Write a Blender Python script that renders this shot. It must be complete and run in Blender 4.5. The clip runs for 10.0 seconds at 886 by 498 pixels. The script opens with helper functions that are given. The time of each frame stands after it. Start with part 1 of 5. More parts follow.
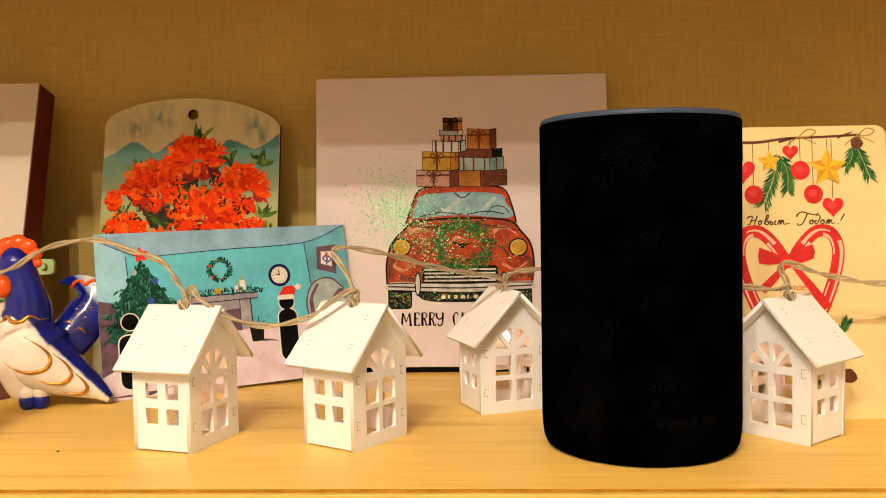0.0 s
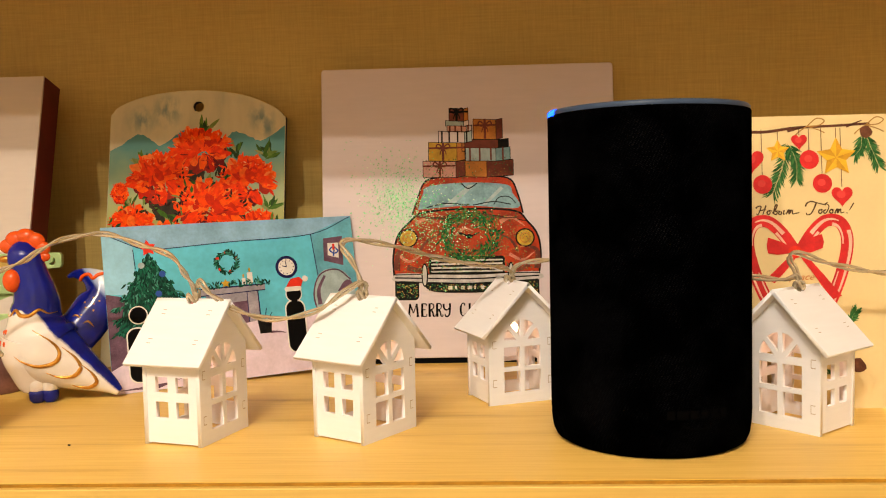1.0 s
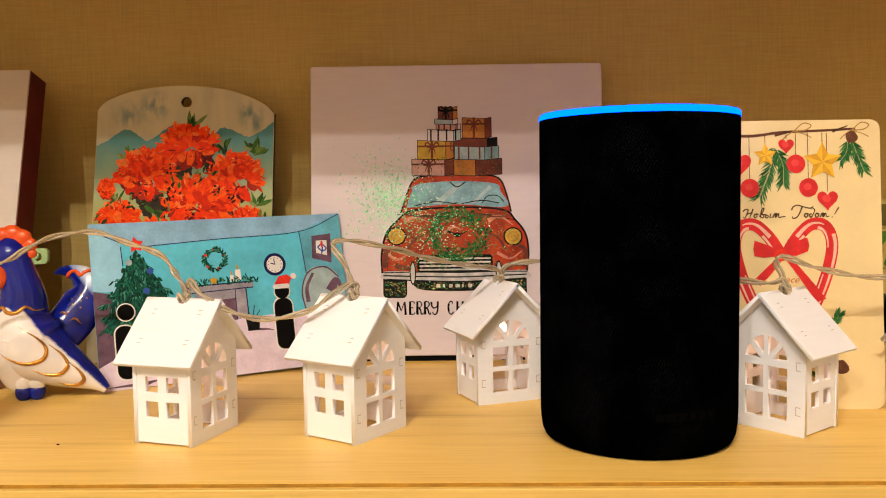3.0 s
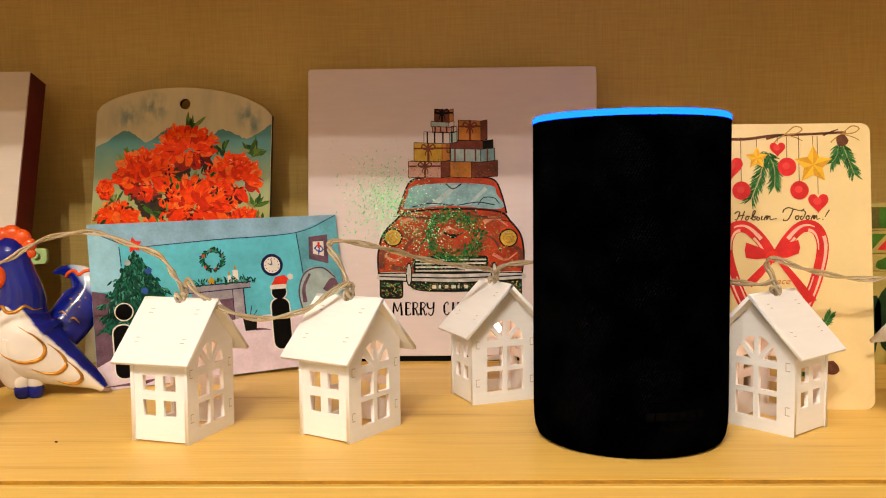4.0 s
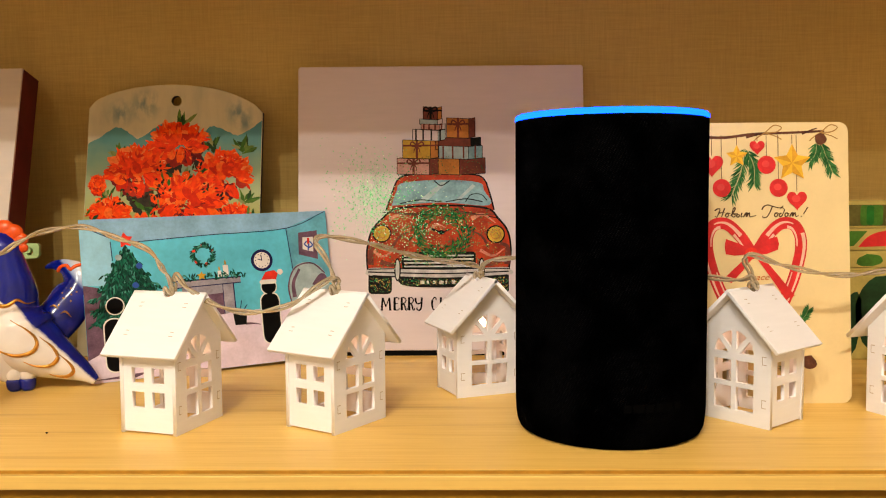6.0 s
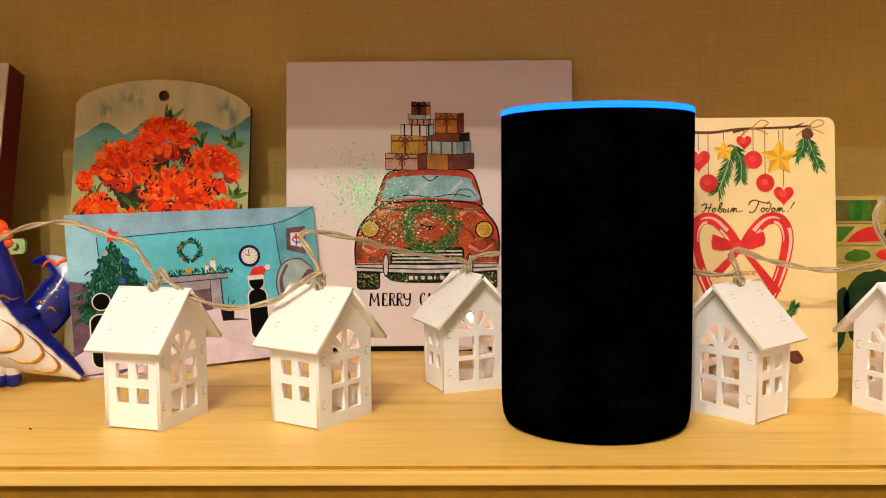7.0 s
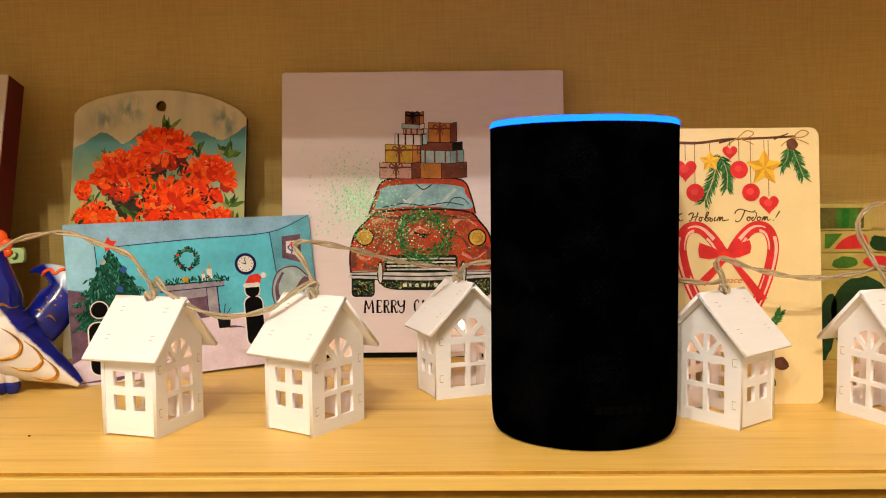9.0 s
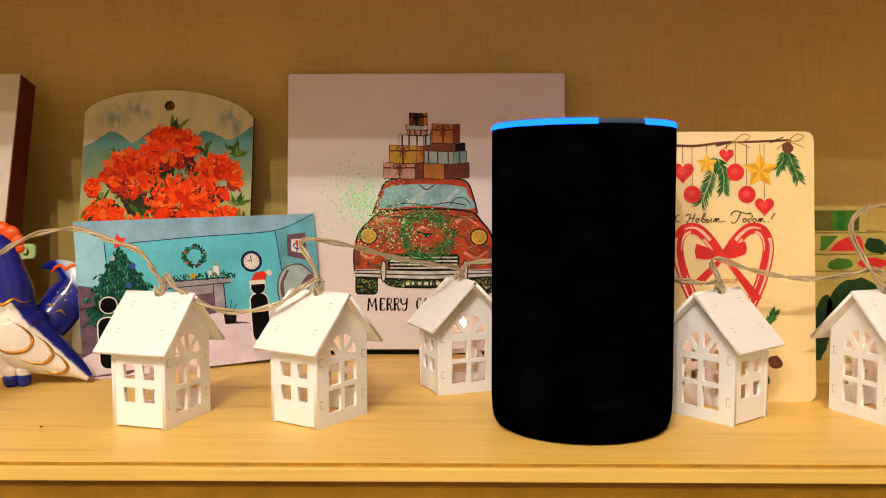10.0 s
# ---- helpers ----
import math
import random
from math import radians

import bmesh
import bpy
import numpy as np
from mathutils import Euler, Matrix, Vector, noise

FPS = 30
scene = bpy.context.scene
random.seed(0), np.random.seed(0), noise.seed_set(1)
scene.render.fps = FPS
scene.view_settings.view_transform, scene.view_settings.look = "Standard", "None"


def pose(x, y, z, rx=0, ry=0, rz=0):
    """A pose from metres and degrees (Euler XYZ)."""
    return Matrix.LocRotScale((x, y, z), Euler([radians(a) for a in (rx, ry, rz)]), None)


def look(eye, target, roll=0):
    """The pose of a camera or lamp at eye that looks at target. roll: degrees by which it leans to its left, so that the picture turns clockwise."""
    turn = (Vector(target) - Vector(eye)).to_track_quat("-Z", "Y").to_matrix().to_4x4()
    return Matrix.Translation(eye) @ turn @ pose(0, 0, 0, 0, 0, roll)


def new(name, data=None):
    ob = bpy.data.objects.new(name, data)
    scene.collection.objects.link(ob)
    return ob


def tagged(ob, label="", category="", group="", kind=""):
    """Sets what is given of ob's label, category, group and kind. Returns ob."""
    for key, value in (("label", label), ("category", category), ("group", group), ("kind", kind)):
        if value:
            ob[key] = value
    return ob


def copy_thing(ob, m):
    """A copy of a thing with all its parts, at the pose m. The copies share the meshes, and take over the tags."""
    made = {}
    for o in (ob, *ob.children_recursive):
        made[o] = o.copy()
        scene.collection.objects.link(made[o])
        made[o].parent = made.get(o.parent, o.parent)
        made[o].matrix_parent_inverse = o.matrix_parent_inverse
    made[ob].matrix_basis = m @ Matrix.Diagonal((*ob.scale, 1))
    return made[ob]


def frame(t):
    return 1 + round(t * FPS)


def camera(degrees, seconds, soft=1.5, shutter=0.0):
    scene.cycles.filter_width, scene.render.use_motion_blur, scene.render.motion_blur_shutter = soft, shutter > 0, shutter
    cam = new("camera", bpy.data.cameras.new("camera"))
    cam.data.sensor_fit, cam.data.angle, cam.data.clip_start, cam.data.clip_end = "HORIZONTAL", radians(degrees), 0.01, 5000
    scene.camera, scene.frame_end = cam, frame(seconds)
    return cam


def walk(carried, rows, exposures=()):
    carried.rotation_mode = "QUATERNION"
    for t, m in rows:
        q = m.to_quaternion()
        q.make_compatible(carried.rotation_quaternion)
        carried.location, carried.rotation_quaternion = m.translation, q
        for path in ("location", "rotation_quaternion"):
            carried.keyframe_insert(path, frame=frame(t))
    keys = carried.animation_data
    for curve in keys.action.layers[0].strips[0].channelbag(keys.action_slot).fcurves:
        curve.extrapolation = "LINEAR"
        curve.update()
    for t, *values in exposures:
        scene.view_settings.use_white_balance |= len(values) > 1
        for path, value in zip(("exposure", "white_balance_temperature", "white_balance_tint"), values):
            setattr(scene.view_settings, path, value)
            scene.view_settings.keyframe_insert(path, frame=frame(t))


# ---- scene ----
cam = camera(54.7, 10.0, soft=1.1)
PATH = [
    (0, (-0.00935, -0.39456, 0.10787), (-0.0814, 1.6025, 0.0267), -0.88),
    (0.5, (-0.00594, -0.39003, 0.10330), (-0.1071, 1.6056, 0.0186), -1.10),
    (1, (-0.01186, -0.39411, 0.11002), (-0.0915, 1.6013, 0.0004), -1.24),
    (1.5, (-0.01843, -0.39299, 0.11183), (-0.0811, 1.6025, -0.0071), -1.05),
    (2, (-0.01735, -0.39115, 0.11501), (-0.0623, 1.6043, -0.0117), -0.86),
    (2.5, (-0.01699, -0.39273, 0.11542), (-0.0551, 1.6024, -0.0182), -0.81),
    (4, (-0.01396, -0.40070, 0.11482), (-0.0490, 1.5950, -0.0114), -0.57),
    (4.5, (-0.01227, -0.40158, 0.11500), (-0.0462, 1.5941, -0.0115), -0.47),
    (5, (-0.00988, -0.40457, 0.11454), (-0.0379, 1.5911, -0.0140), -0.47),
    (6.5, (-0.00614, -0.40885, 0.11442), (-0.0340, 1.5862, -0.0228), -0.37),
    (7, (-0.00283, -0.40727, 0.11375), (-0.0201, 1.5876, -0.0278), -0.40),
    (7.5, (0.00151, -0.40869, 0.11361), (-0.0115, 1.5864, -0.0254), -0.46),
    (8, (0.00064, -0.41074, 0.11674), (-0.0149, 1.5846, -0.0186), -0.53),
    (8.5, (0.00260, -0.41320, 0.11673), (-0.0140, 1.5823, -0.0156), -0.59),
    (9, (0.00202, -0.41536, 0.11738), (-0.0158, 1.5801, -0.0166), -0.53),
    (9.5, (0.00240, -0.42000, 0.11643), (-0.0139, 1.5754, -0.0180), -0.27),
    (10, (0.00226, -0.42632, 0.11722), (-0.0214, 1.5691, -0.0158), -0.13),
]
walk(cam, [(t, look(eye, target, roll)) for t, eye, target, roll in PATH],
     [(0, -0.03, 7480, 10), (0.9, -0.03, 7480, 10), (1.1, -0.15, 6500, 11), (2.7, -0.15, 6450, 11), (4.0, -0.15, 6690, 9), (4.5, -0.15, 6690, 9), (4.6, -0.09, 6940, 10),
      (4.8, -0.15, 6690, 9), (7.6, -0.15, 6690, 9), (7.8, -0.03, 7380, 10), (8.0, -0.15, 6690, 9), (10, -0.15, 6690, 9)])

# ---- world and lamps ----
world = bpy.data.worlds.new("dim_room_air")
scene.world = world
world.use_nodes = True
world.node_tree.nodes["Background"].inputs[0].default_value = (1.0, 0.8, 0.6, 1)
world.node_tree.nodes["Background"].inputs[1].default_value = 0.02

LAMP = (-0.30, -1.25, 1.0)
for dx, dy, dz, power in ((-0.26, 0.0, -0.11, 22), (0.02, 0.06, -0.01, 36), (0.22, -0.06, 0.10, 22)):
    bulb = new("ceiling_bulb", bpy.data.lights.new("ceiling_bulb", "POINT"))
    bulb.location = (LAMP[0] + dx, LAMP[1] + dy, LAMP[2] + dz)
    bulb.data.energy, bulb.data.color, bulb.data.shadow_soft_size = power, (1.0, 0.90, 0.76), 0.011


# ---- materials ----
def nodes_of(name):
    m = bpy.data.materials.new(name)
    m.use_nodes = True
    nt = m.node_tree
    return m, nt, nt.nodes["Principled BSDF"]


def link_noise(nt, scale, detail=4.0, stretch=(1, 1, 1), space="Object", rough=0.55):
    tc = nt.nodes.new("ShaderNodeTexCoord")
    mp = nt.nodes.new("ShaderNodeMapping")
    mp.inputs["Scale"].default_value = stretch
    nz = nt.nodes.new("ShaderNodeTexNoise")
    nz.inputs["Scale"].default_value = scale
    nz.inputs["Detail"].default_value = detail
    nz.inputs["Roughness"].default_value = rough
    nt.links.new(tc.outputs[space], mp.inputs["Vector"])
    nt.links.new(mp.outputs["Vector"], nz.inputs["Vector"])
    return nz


def ramp(nt, fac, stops):
    r = nt.nodes.new("ShaderNodeValToRGB")
    els = r.color_ramp.elements
    while len(els) < len(stops):
        els.new(0.5)
    for e, (p, c) in zip(els, stops):
        e.position, e.color = p, (*c, 1)
    nt.links.new(fac, r.inputs["Fac"])
    return r


def mix(nt, fac, a, b, mode="MIX"):
    n = nt.nodes.new("ShaderNodeMix")
    n.data_type, n.blend_type = "RGBA", mode
    for sock, v in ((n.inputs["Factor"], fac), (n.inputs["A"], a), (n.inputs["B"], b)):
        if isinstance(v, (int, float)):
            sock.default_value = v
        elif isinstance(v, tuple):
            sock.default_value = (*v, 1)
        else:
            nt.links.new(v, sock)
    return n.outputs["Result"]


def bump(nt, bsdf, height, strength, dist):
    b = nt.nodes.new("ShaderNodeBump")
    b.inputs["Strength"].default_value, b.inputs["Distance"].default_value = strength, dist
    nt.links.new(height, b.inputs["Height"])
    nt.links.new(b.outputs["Normal"], bsdf.inputs["Normal"])


def plain(name, col, rough=0.5, metal=0.0, vary=0.12, scale=60.0, coat=0.0, spec=0.2):
    """A painted or printed surface with mottling at two scales."""
    m, nt, b = nodes_of(name)
    n1 = link_noise(nt, scale)
    n2 = link_noise(nt, scale * 9)
    lo = tuple(c * (1 - vary) for c in col)
    hi = tuple(min(1, c * (1 + vary)) for c in col)
    c = ramp(nt, n1.outputs["Fac"], [(0.3, lo), (0.7, hi)]).outputs["Color"]
    c = mix(nt, vary * 0.6, c, ramp(nt, n2.outputs["Fac"], [(0.35, (0.1, 0.1, 0.1)), (0.65, (1, 1, 1))]).outputs["Color"], "MULTIPLY")
    nt.links.new(c, b.inputs["Base Color"])
    b.inputs["Roughness"].default_value, b.inputs["Metallic"].default_value = rough, metal
    b.inputs["Coat Weight"].default_value = coat
    b.inputs["Specular IOR Level"].default_value = spec
    b.inputs["Coat Roughness"].default_value = 0.06
    return m


def palette(name, stops, rough=0.5, metal=0.0):
    """Small separate pieces, each with its own colour out of the ramp."""
    m, nt, b = nodes_of(name)
    geo = nt.nodes.new("ShaderNodeNewGeometry")
    r = ramp(nt, geo.outputs["Random Per Island"], stops)
    n = link_noise(nt, 320.0)
    c = mix(nt, 0.35, r.outputs["Color"], ramp(nt, n.outputs["Fac"], [(0.35, (0.35, 0.3, 0.3)), (0.65, (1, 1, 1))]).outputs["Color"], "MULTIPLY")
    nt.links.new(c, b.inputs["Base Color"])
    b.inputs["Roughness"].default_value = rough
    b.inputs["Specular IOR Level"].default_value = 0.1
    b.inputs["Metallic"].default_value = metal
    return m


def shelf_wood(name, tint=1.0):
    m, nt, b = nodes_of(name)
    n1 = link_noise(nt, 9.0, 5, (0.6, 9.0, 9.0))
    n2 = link_noise(nt, 30.0, 6, (0.5, 26.0, 26.0))
    n3 = link_noise(nt, 5.0, 3)
    c = ramp(nt, n1.outputs["Fac"], [(0.29, (0.64 * tint, 0.37 * tint, 0.085 * tint)), (0.42, (0.83 * tint, 0.545 * tint, 0.140 * tint)), (0.7, (0.87 * tint, 0.59 * tint, 0.165 * tint))]).outputs["Color"]
    c = mix(nt, 0.14, c, ramp(nt, n2.outputs["Fac"], [(0.36, (0.45, 0.30, 0.18)), (0.56, (1, 1, 1))]).outputs["Color"], "MULTIPLY")
    c = mix(nt, 0.12, c, ramp(nt, n3.outputs["Fac"], [(0.35, (0.7, 0.62, 0.52)), (0.65, (1, 1, 1))]).outputs["Color"], "MULTIPLY")
    nt.links.new(c, b.inputs["Base Color"])
    r = ramp(nt, n2.outputs["Fac"], [(0.3, (0.5, 0.5, 0.5)), (0.7, (0.36, 0.36, 0.36))])
    nt.links.new(r.outputs["Color"], b.inputs["Roughness"])
    bump(nt, b, n2.outputs["Fac"], 0.12, 0.0003)
    return m


def wallpaper():
    m, nt, b = nodes_of("linen_wallpaper")
    n1 = link_noise(nt, 60.0, 4, (14.0, 1.0, 0.8))
    n2 = link_noise(nt, 60.0, 4, (0.8, 1.0, 14.0))
    n3 = link_noise(nt, 7.0, 3)
    weave = mix(nt, 0.5, n1.outputs["Color"], n2.outputs["Color"], "MIX")
    bw = nt.nodes.new("ShaderNodeRGBToBW")
    nt.links.new(weave, bw.inputs["Color"])
    c = ramp(nt, bw.outputs["Val"], [(0.34, (0.47, 0.330, 0.094)), (0.64, (0.61, 0.440, 0.138))]).outputs["Color"]
    c = mix(nt, 0.3, c, ramp(nt, n3.outputs["Fac"], [(0.35, (0.75, 0.72, 0.66)), (0.65, (1, 1, 1))]).outputs["Color"], "MULTIPLY")
    nt.links.new(c, b.inputs["Base Color"])
    b.inputs["Roughness"].default_value = 0.75
    bump(nt, b, bw.outputs["Val"], 0.2, 0.0005)
    return m


def speaker_fabric():
    """Black woven cloth: crossed threads round and along the body, pale specks where they cross."""
    m, nt, b = nodes_of("charcoal_fabric")
    tc = nt.nodes.new("ShaderNodeTexCoord")
    sep = nt.nodes.new("ShaderNodeSeparateXYZ")
    nt.links.new(tc.outputs["Object"], sep.inputs[0])

    def op(kind, *vals):
        n = nt.nodes.new("ShaderNodeMath")
        n.operation = kind
        for sock, v in zip(n.inputs, vals):
            if isinstance(v, (int, float)):
                sock.default_value = v
            else:
                nt.links.new(v, sock)
        return n.outputs[0]

    turn = op("ARCTAN2", sep.outputs["Y"], sep.outputs["X"])
    across = op("MULTIPLY", turn, 0.0453 * 4600)
    up = op("MULTIPLY", sep.outputs["Z"], 4600.0)
    weave = op("MULTIPLY", op("SINE", op("ADD", across, op("MULTIPLY", up, 0.5))), op("SINE", up))
    patch = link_noise(nt, 45.0, 3)
    speck = link_noise(nt, 1400.0, 1)
    amount = op("MULTIPLY", op("MAXIMUM", op("SUBTRACT", patch.outputs["Fac"], 0.42), 0.0), op("MAXIMUM", op("SUBTRACT", speck.outputs["Fac"], 0.40), 0.0))
    amount = op("MULTIPLY", op("MAXIMUM", weave, 0.0), op("MULTIPLY", amount, 26.0))
    c = mix(nt, amount, (0.0002, 0.0002, 0.00025), (0.0105, 0.0110, 0.0135))
    nt.links.new(c, b.inputs["Base Color"])
    b.inputs["Roughness"].default_value = 0.9
    b.inputs["Specular IOR Level"].default_value = 0.0
    bump(nt, b, weave, 0.4, 0.0003)
    return m


def glow(name, col, strength):
    m, nt, b = nodes_of(name)
    b.inputs["Base Color"].default_value = (0, 0, 0, 1)
    b.inputs["Specular IOR Level"].default_value = 0.0
    b.inputs["Emission Color"].default_value = (*col, 1)
    b.inputs["Emission Strength"].default_value = strength
    return m


def painted_wood(name, col, streak=0.10):
    m, nt, b = nodes_of(name)
    n1 = link_noise(nt, 40.0, 4, (1.0, 1.0, 9.0))
    n2 = link_noise(nt, 420.0, 3)
    c = ramp(nt, n1.outputs["Fac"], [(0.3, tuple(v * (1 - streak) for v in col)), (0.7, col)]).outputs["Color"]
    nt.links.new(c, b.inputs["Base Color"])
    b.inputs["Roughness"].default_value = 0.62
    bump(nt, b, n2.outputs["Fac"], 0.15, 0.0003)
    return m


def board_sky():
    """The painted sky of the flower board, beige with faint grey drifts."""
    m, nt, b = nodes_of("painted_beige_sky")
    cl = link_noise(nt, 40.0, 5, (1.6, 1.0, 0.6))
    c = ramp(nt, cl.outputs["Fac"], [(0.32, (0.44, 0.40, 0.26)), (0.48, (0.53, 0.46, 0.29)), (0.7, (0.60, 0.52, 0.33))]).outputs["Color"]
    tc = nt.nodes.new("ShaderNodeTexCoord")
    dab = link_noise(nt, 130.0, 4, (1.3, 1.0, 0.7))
    for x, z, r in ((-0.045, 0.172, 0.012), (-0.027, 0.178, 0.014), (0.039, 0.172, 0.012), (0.044, 0.164, 0.008)):
        far = nt.nodes.new("ShaderNodeVectorMath")
        far.operation = "DISTANCE"
        far.inputs[1].default_value = (x, 0, z)
        nt.links.new(tc.outputs["Object"], far.inputs[0])
        near = nt.nodes.new("ShaderNodeMapRange")
        near.inputs["From Min"].default_value, near.inputs["From Max"].default_value = r, 0.1 * r
        nt.links.new(far.outputs["Value"], near.inputs["Value"])
        fac = nt.nodes.new("ShaderNodeMath")
        fac.operation = "MULTIPLY"
        nt.links.new(near.outputs["Result"], fac.inputs[0])
        nt.links.new(ramp(nt, dab.outputs["Fac"], [(0.40, (0.1, 0.1, 0.1)), (0.58, (1, 1, 1))]).outputs["Color"], fac.inputs[1])
        c = mix(nt, fac.outputs[0], c, (0.17, 0.235, 0.21))
    nt.links.new(c, b.inputs["Base Color"])
    b.inputs["Roughness"].default_value = 0.45
    bump(nt, b, cl.outputs["Fac"], 0.08, 0.0004)
    return m


def board_hills():
    """Painted hills that run from teal at the crest through green to straw."""
    m, nt, b = nodes_of("painted_teal_hills")
    tc = nt.nodes.new("ShaderNodeTexCoord")
    sep = nt.nodes.new("ShaderNodeSeparateXYZ")
    nt.links.new(tc.outputs["Object"], sep.inputs[0])
    wob = link_noise(nt, 45.0, 4)
    add = nt.nodes.new("ShaderNodeMath")
    add.operation = "MULTIPLY_ADD"
    add.inputs[1].default_value = 0.03
    nt.links.new(wob.outputs["Fac"], add.inputs[0])
    nt.links.new(sep.outputs["Z"], add.inputs[2])
    mr = nt.nodes.new("ShaderNodeMapRange")
    mr.inputs["From Min"].default_value, mr.inputs["From Max"].default_value = 0.105, 0.180
    nt.links.new(add.outputs[0], mr.inputs["Value"])
    r = ramp(nt, mr.outputs["Result"], [(0.05, (0.40, 0.37, 0.07)), (0.35, (0.34, 0.38, 0.16)), (0.62, (0.19, 0.32, 0.20)), (0.85, (0.055, 0.24, 0.23)), (1.0, (0.04, 0.21, 0.25))])
    nt.links.new(r.outputs["Color"], b.inputs["Base Color"])
    b.inputs["Roughness"].default_value = 0.45
    return m


WOOD, EDGE, SHADEWOOD = shelf_wood("pale_oak_laminate"), shelf_wood("oak_edge_band", 0.86), plain("shaded_brown_laminate", (0.25, 0.125, 0.008), 0.5, vary=0.2, scale=20)
GROOVE_SHADE = plain("groove_shade_brown", (0.40, 0.20, 0.022), 0.6, vary=0.3)
WALLP = wallpaper()
ROOM = plain("unseen_bounce_shell", (0.72, 0.655, 0.56), 0.8, vary=0.05, scale=3)
FLOORM = plain("unseen_floor_brown", (0.30, 0.18, 0.09), 0.5, scale=4)
FABRIC, RUBBER = speaker_fabric(), plain("black_plastic", (0.006, 0.006, 0.007), 0.45)
RINGOFF, RINGON = plain("grey_blue_diffuser", (0.040, 0.066, 0.120), 0.35, vary=0.04), glow("blue_ring_light", (0.0, 0.034, 1.0), 15.0)
MARK = plain("dark_grey_print", (0.0012, 0.0011, 0.0011), 0.9, spec=0.02)
WHITEW, CREAMW = painted_wood("white_painted_plywood", (0.83, 0.84, 0.90), 0.04), plain("cream_card", (0.80, 0.63, 0.33), 0.6, vary=0.03)
PANELW = painted_wood("white_primed_panel", (0.66, 0.57, 0.60), 0.05)
PANELW.node_tree.nodes["Principled BSDF"].inputs["Roughness"].default_value = 0.38
BLACK, INK = plain("black_paint", (0.004, 0.004, 0.004), 0.7, spec=0.03), plain("black_ink", (0.005, 0.0045, 0.0045), 0.7, spec=0.03)
CANVAS, MAROON = painted_wood("white_canvas", (0.56, 0.49, 0.44), 0.05), plain("maroon_paint", (0.12, 0.012, 0.010), 0.5, vary=0.2)
BULB = glow("warm_led", (1.0, 0.50, 0.27), 34.0)


# ---- building helpers ----
def mesh_of(name, bm, mats):
    me = bpy.data.meshes.new(name)
    bm.to_mesh(me)
    bm.free()
    for m in mats if isinstance(mats, (list, tuple)) else [mats]:
        me.materials.append(m)
    return me


def part(name, bm, material, parent, label="", m=None):
    me = bm if isinstance(bm, bpy.types.Mesh) else mesh_of(name, bm, material)
    ob = new(name, me)
    ob.parent = parent
    if m is not None:
        ob.matrix_local = m
    return tagged(ob, label)


def thing(name, m, label, category, group="", kind=""):
    ob = new(name)
    ob.empty_display_size = 0.01
    ob.matrix_local = m
    return tagged(ob, label, category, group, kind)


def box_bm(x0, x1, y0, y1, z0, z1, bevel=0.0, seg=2):
    bm = bmesh.new()
    bmesh.ops.create_cube(bm, size=1, matrix=Matrix.LocRotScale(((x0 + x1) / 2, (y0 + y1) / 2, (z0 + z1) / 2), None, (x1 - x0, y1 - y0, z1 - z0)))
    if bevel:
        bmesh.ops.bevel(bm, geom=bm.edges[:], offset=bevel, segments=seg, affect="EDGES", profile=0.5)
    return bm


def lathe(profile, n=64, smooth=True):
    bm = bmesh.new()
    rings = [[bm.verts.new((r * math.cos(2 * math.pi * i / n), r * math.sin(2 * math.pi * i / n), z)) for i in range(n)] for r, z in profile]
    for a, b in zip(rings, rings[1:]):
        for i in range(n):
            f = bm.faces.new((a[i], a[(i + 1) % n], b[(i + 1) % n], b[i]))
            f.smooth = smooth
    bm.faces.new(rings[0][::-1])
    bm.faces.new(rings[-1])
    return bm


def curve_mesh(name, loops, thick, bevel=0.0):
    """A flat sheet in x, z with holes, its front face at y = 0 and its back at y = thick."""
    cu = bpy.data.curves.new(name, "CURVE")
    cu.dimensions, cu.fill_mode = "2D", "BOTH"
    cu.extrude, cu.bevel_depth, cu.bevel_resolution = thick / 2 - bevel, bevel, 1
    cu.offset = -bevel
    for pts in loops:
        sp = cu.splines.new("POLY")
        sp.points.add(len(pts) - 1)
        for p, (x, y) in zip(sp.points, pts):
            p.co = (x, y, 0, 1)
        sp.use_cyclic_u = True
    ob = new(name, cu)
    bpy.context.view_layer.update()
    me = bpy.data.meshes.new_from_object(ob.evaluated_get(bpy.context.evaluated_depsgraph_get()))
    bpy.data.objects.remove(ob)
    bpy.data.curves.remove(cu)
    bm = bmesh.new()
    bm.from_mesh(me)
    bmesh.ops.remove_doubles(bm, verts=bm.verts[:], dist=0.00001)
    bm.to_mesh(me)
    bm.free()
    me.transform(Matrix.Translation((0, thick / 2, 0)) @ Matrix.Rotation(radians(90), 4, "X"))
    return me


def sheet(name, loops, thick, material, parent, m=None, label="", bevel=0.0):
    me = curve_mesh(name, loops, thick, bevel)
    me.materials.clear()
    me.materials.append(material)
    return part(name, me, material, parent, label, m)


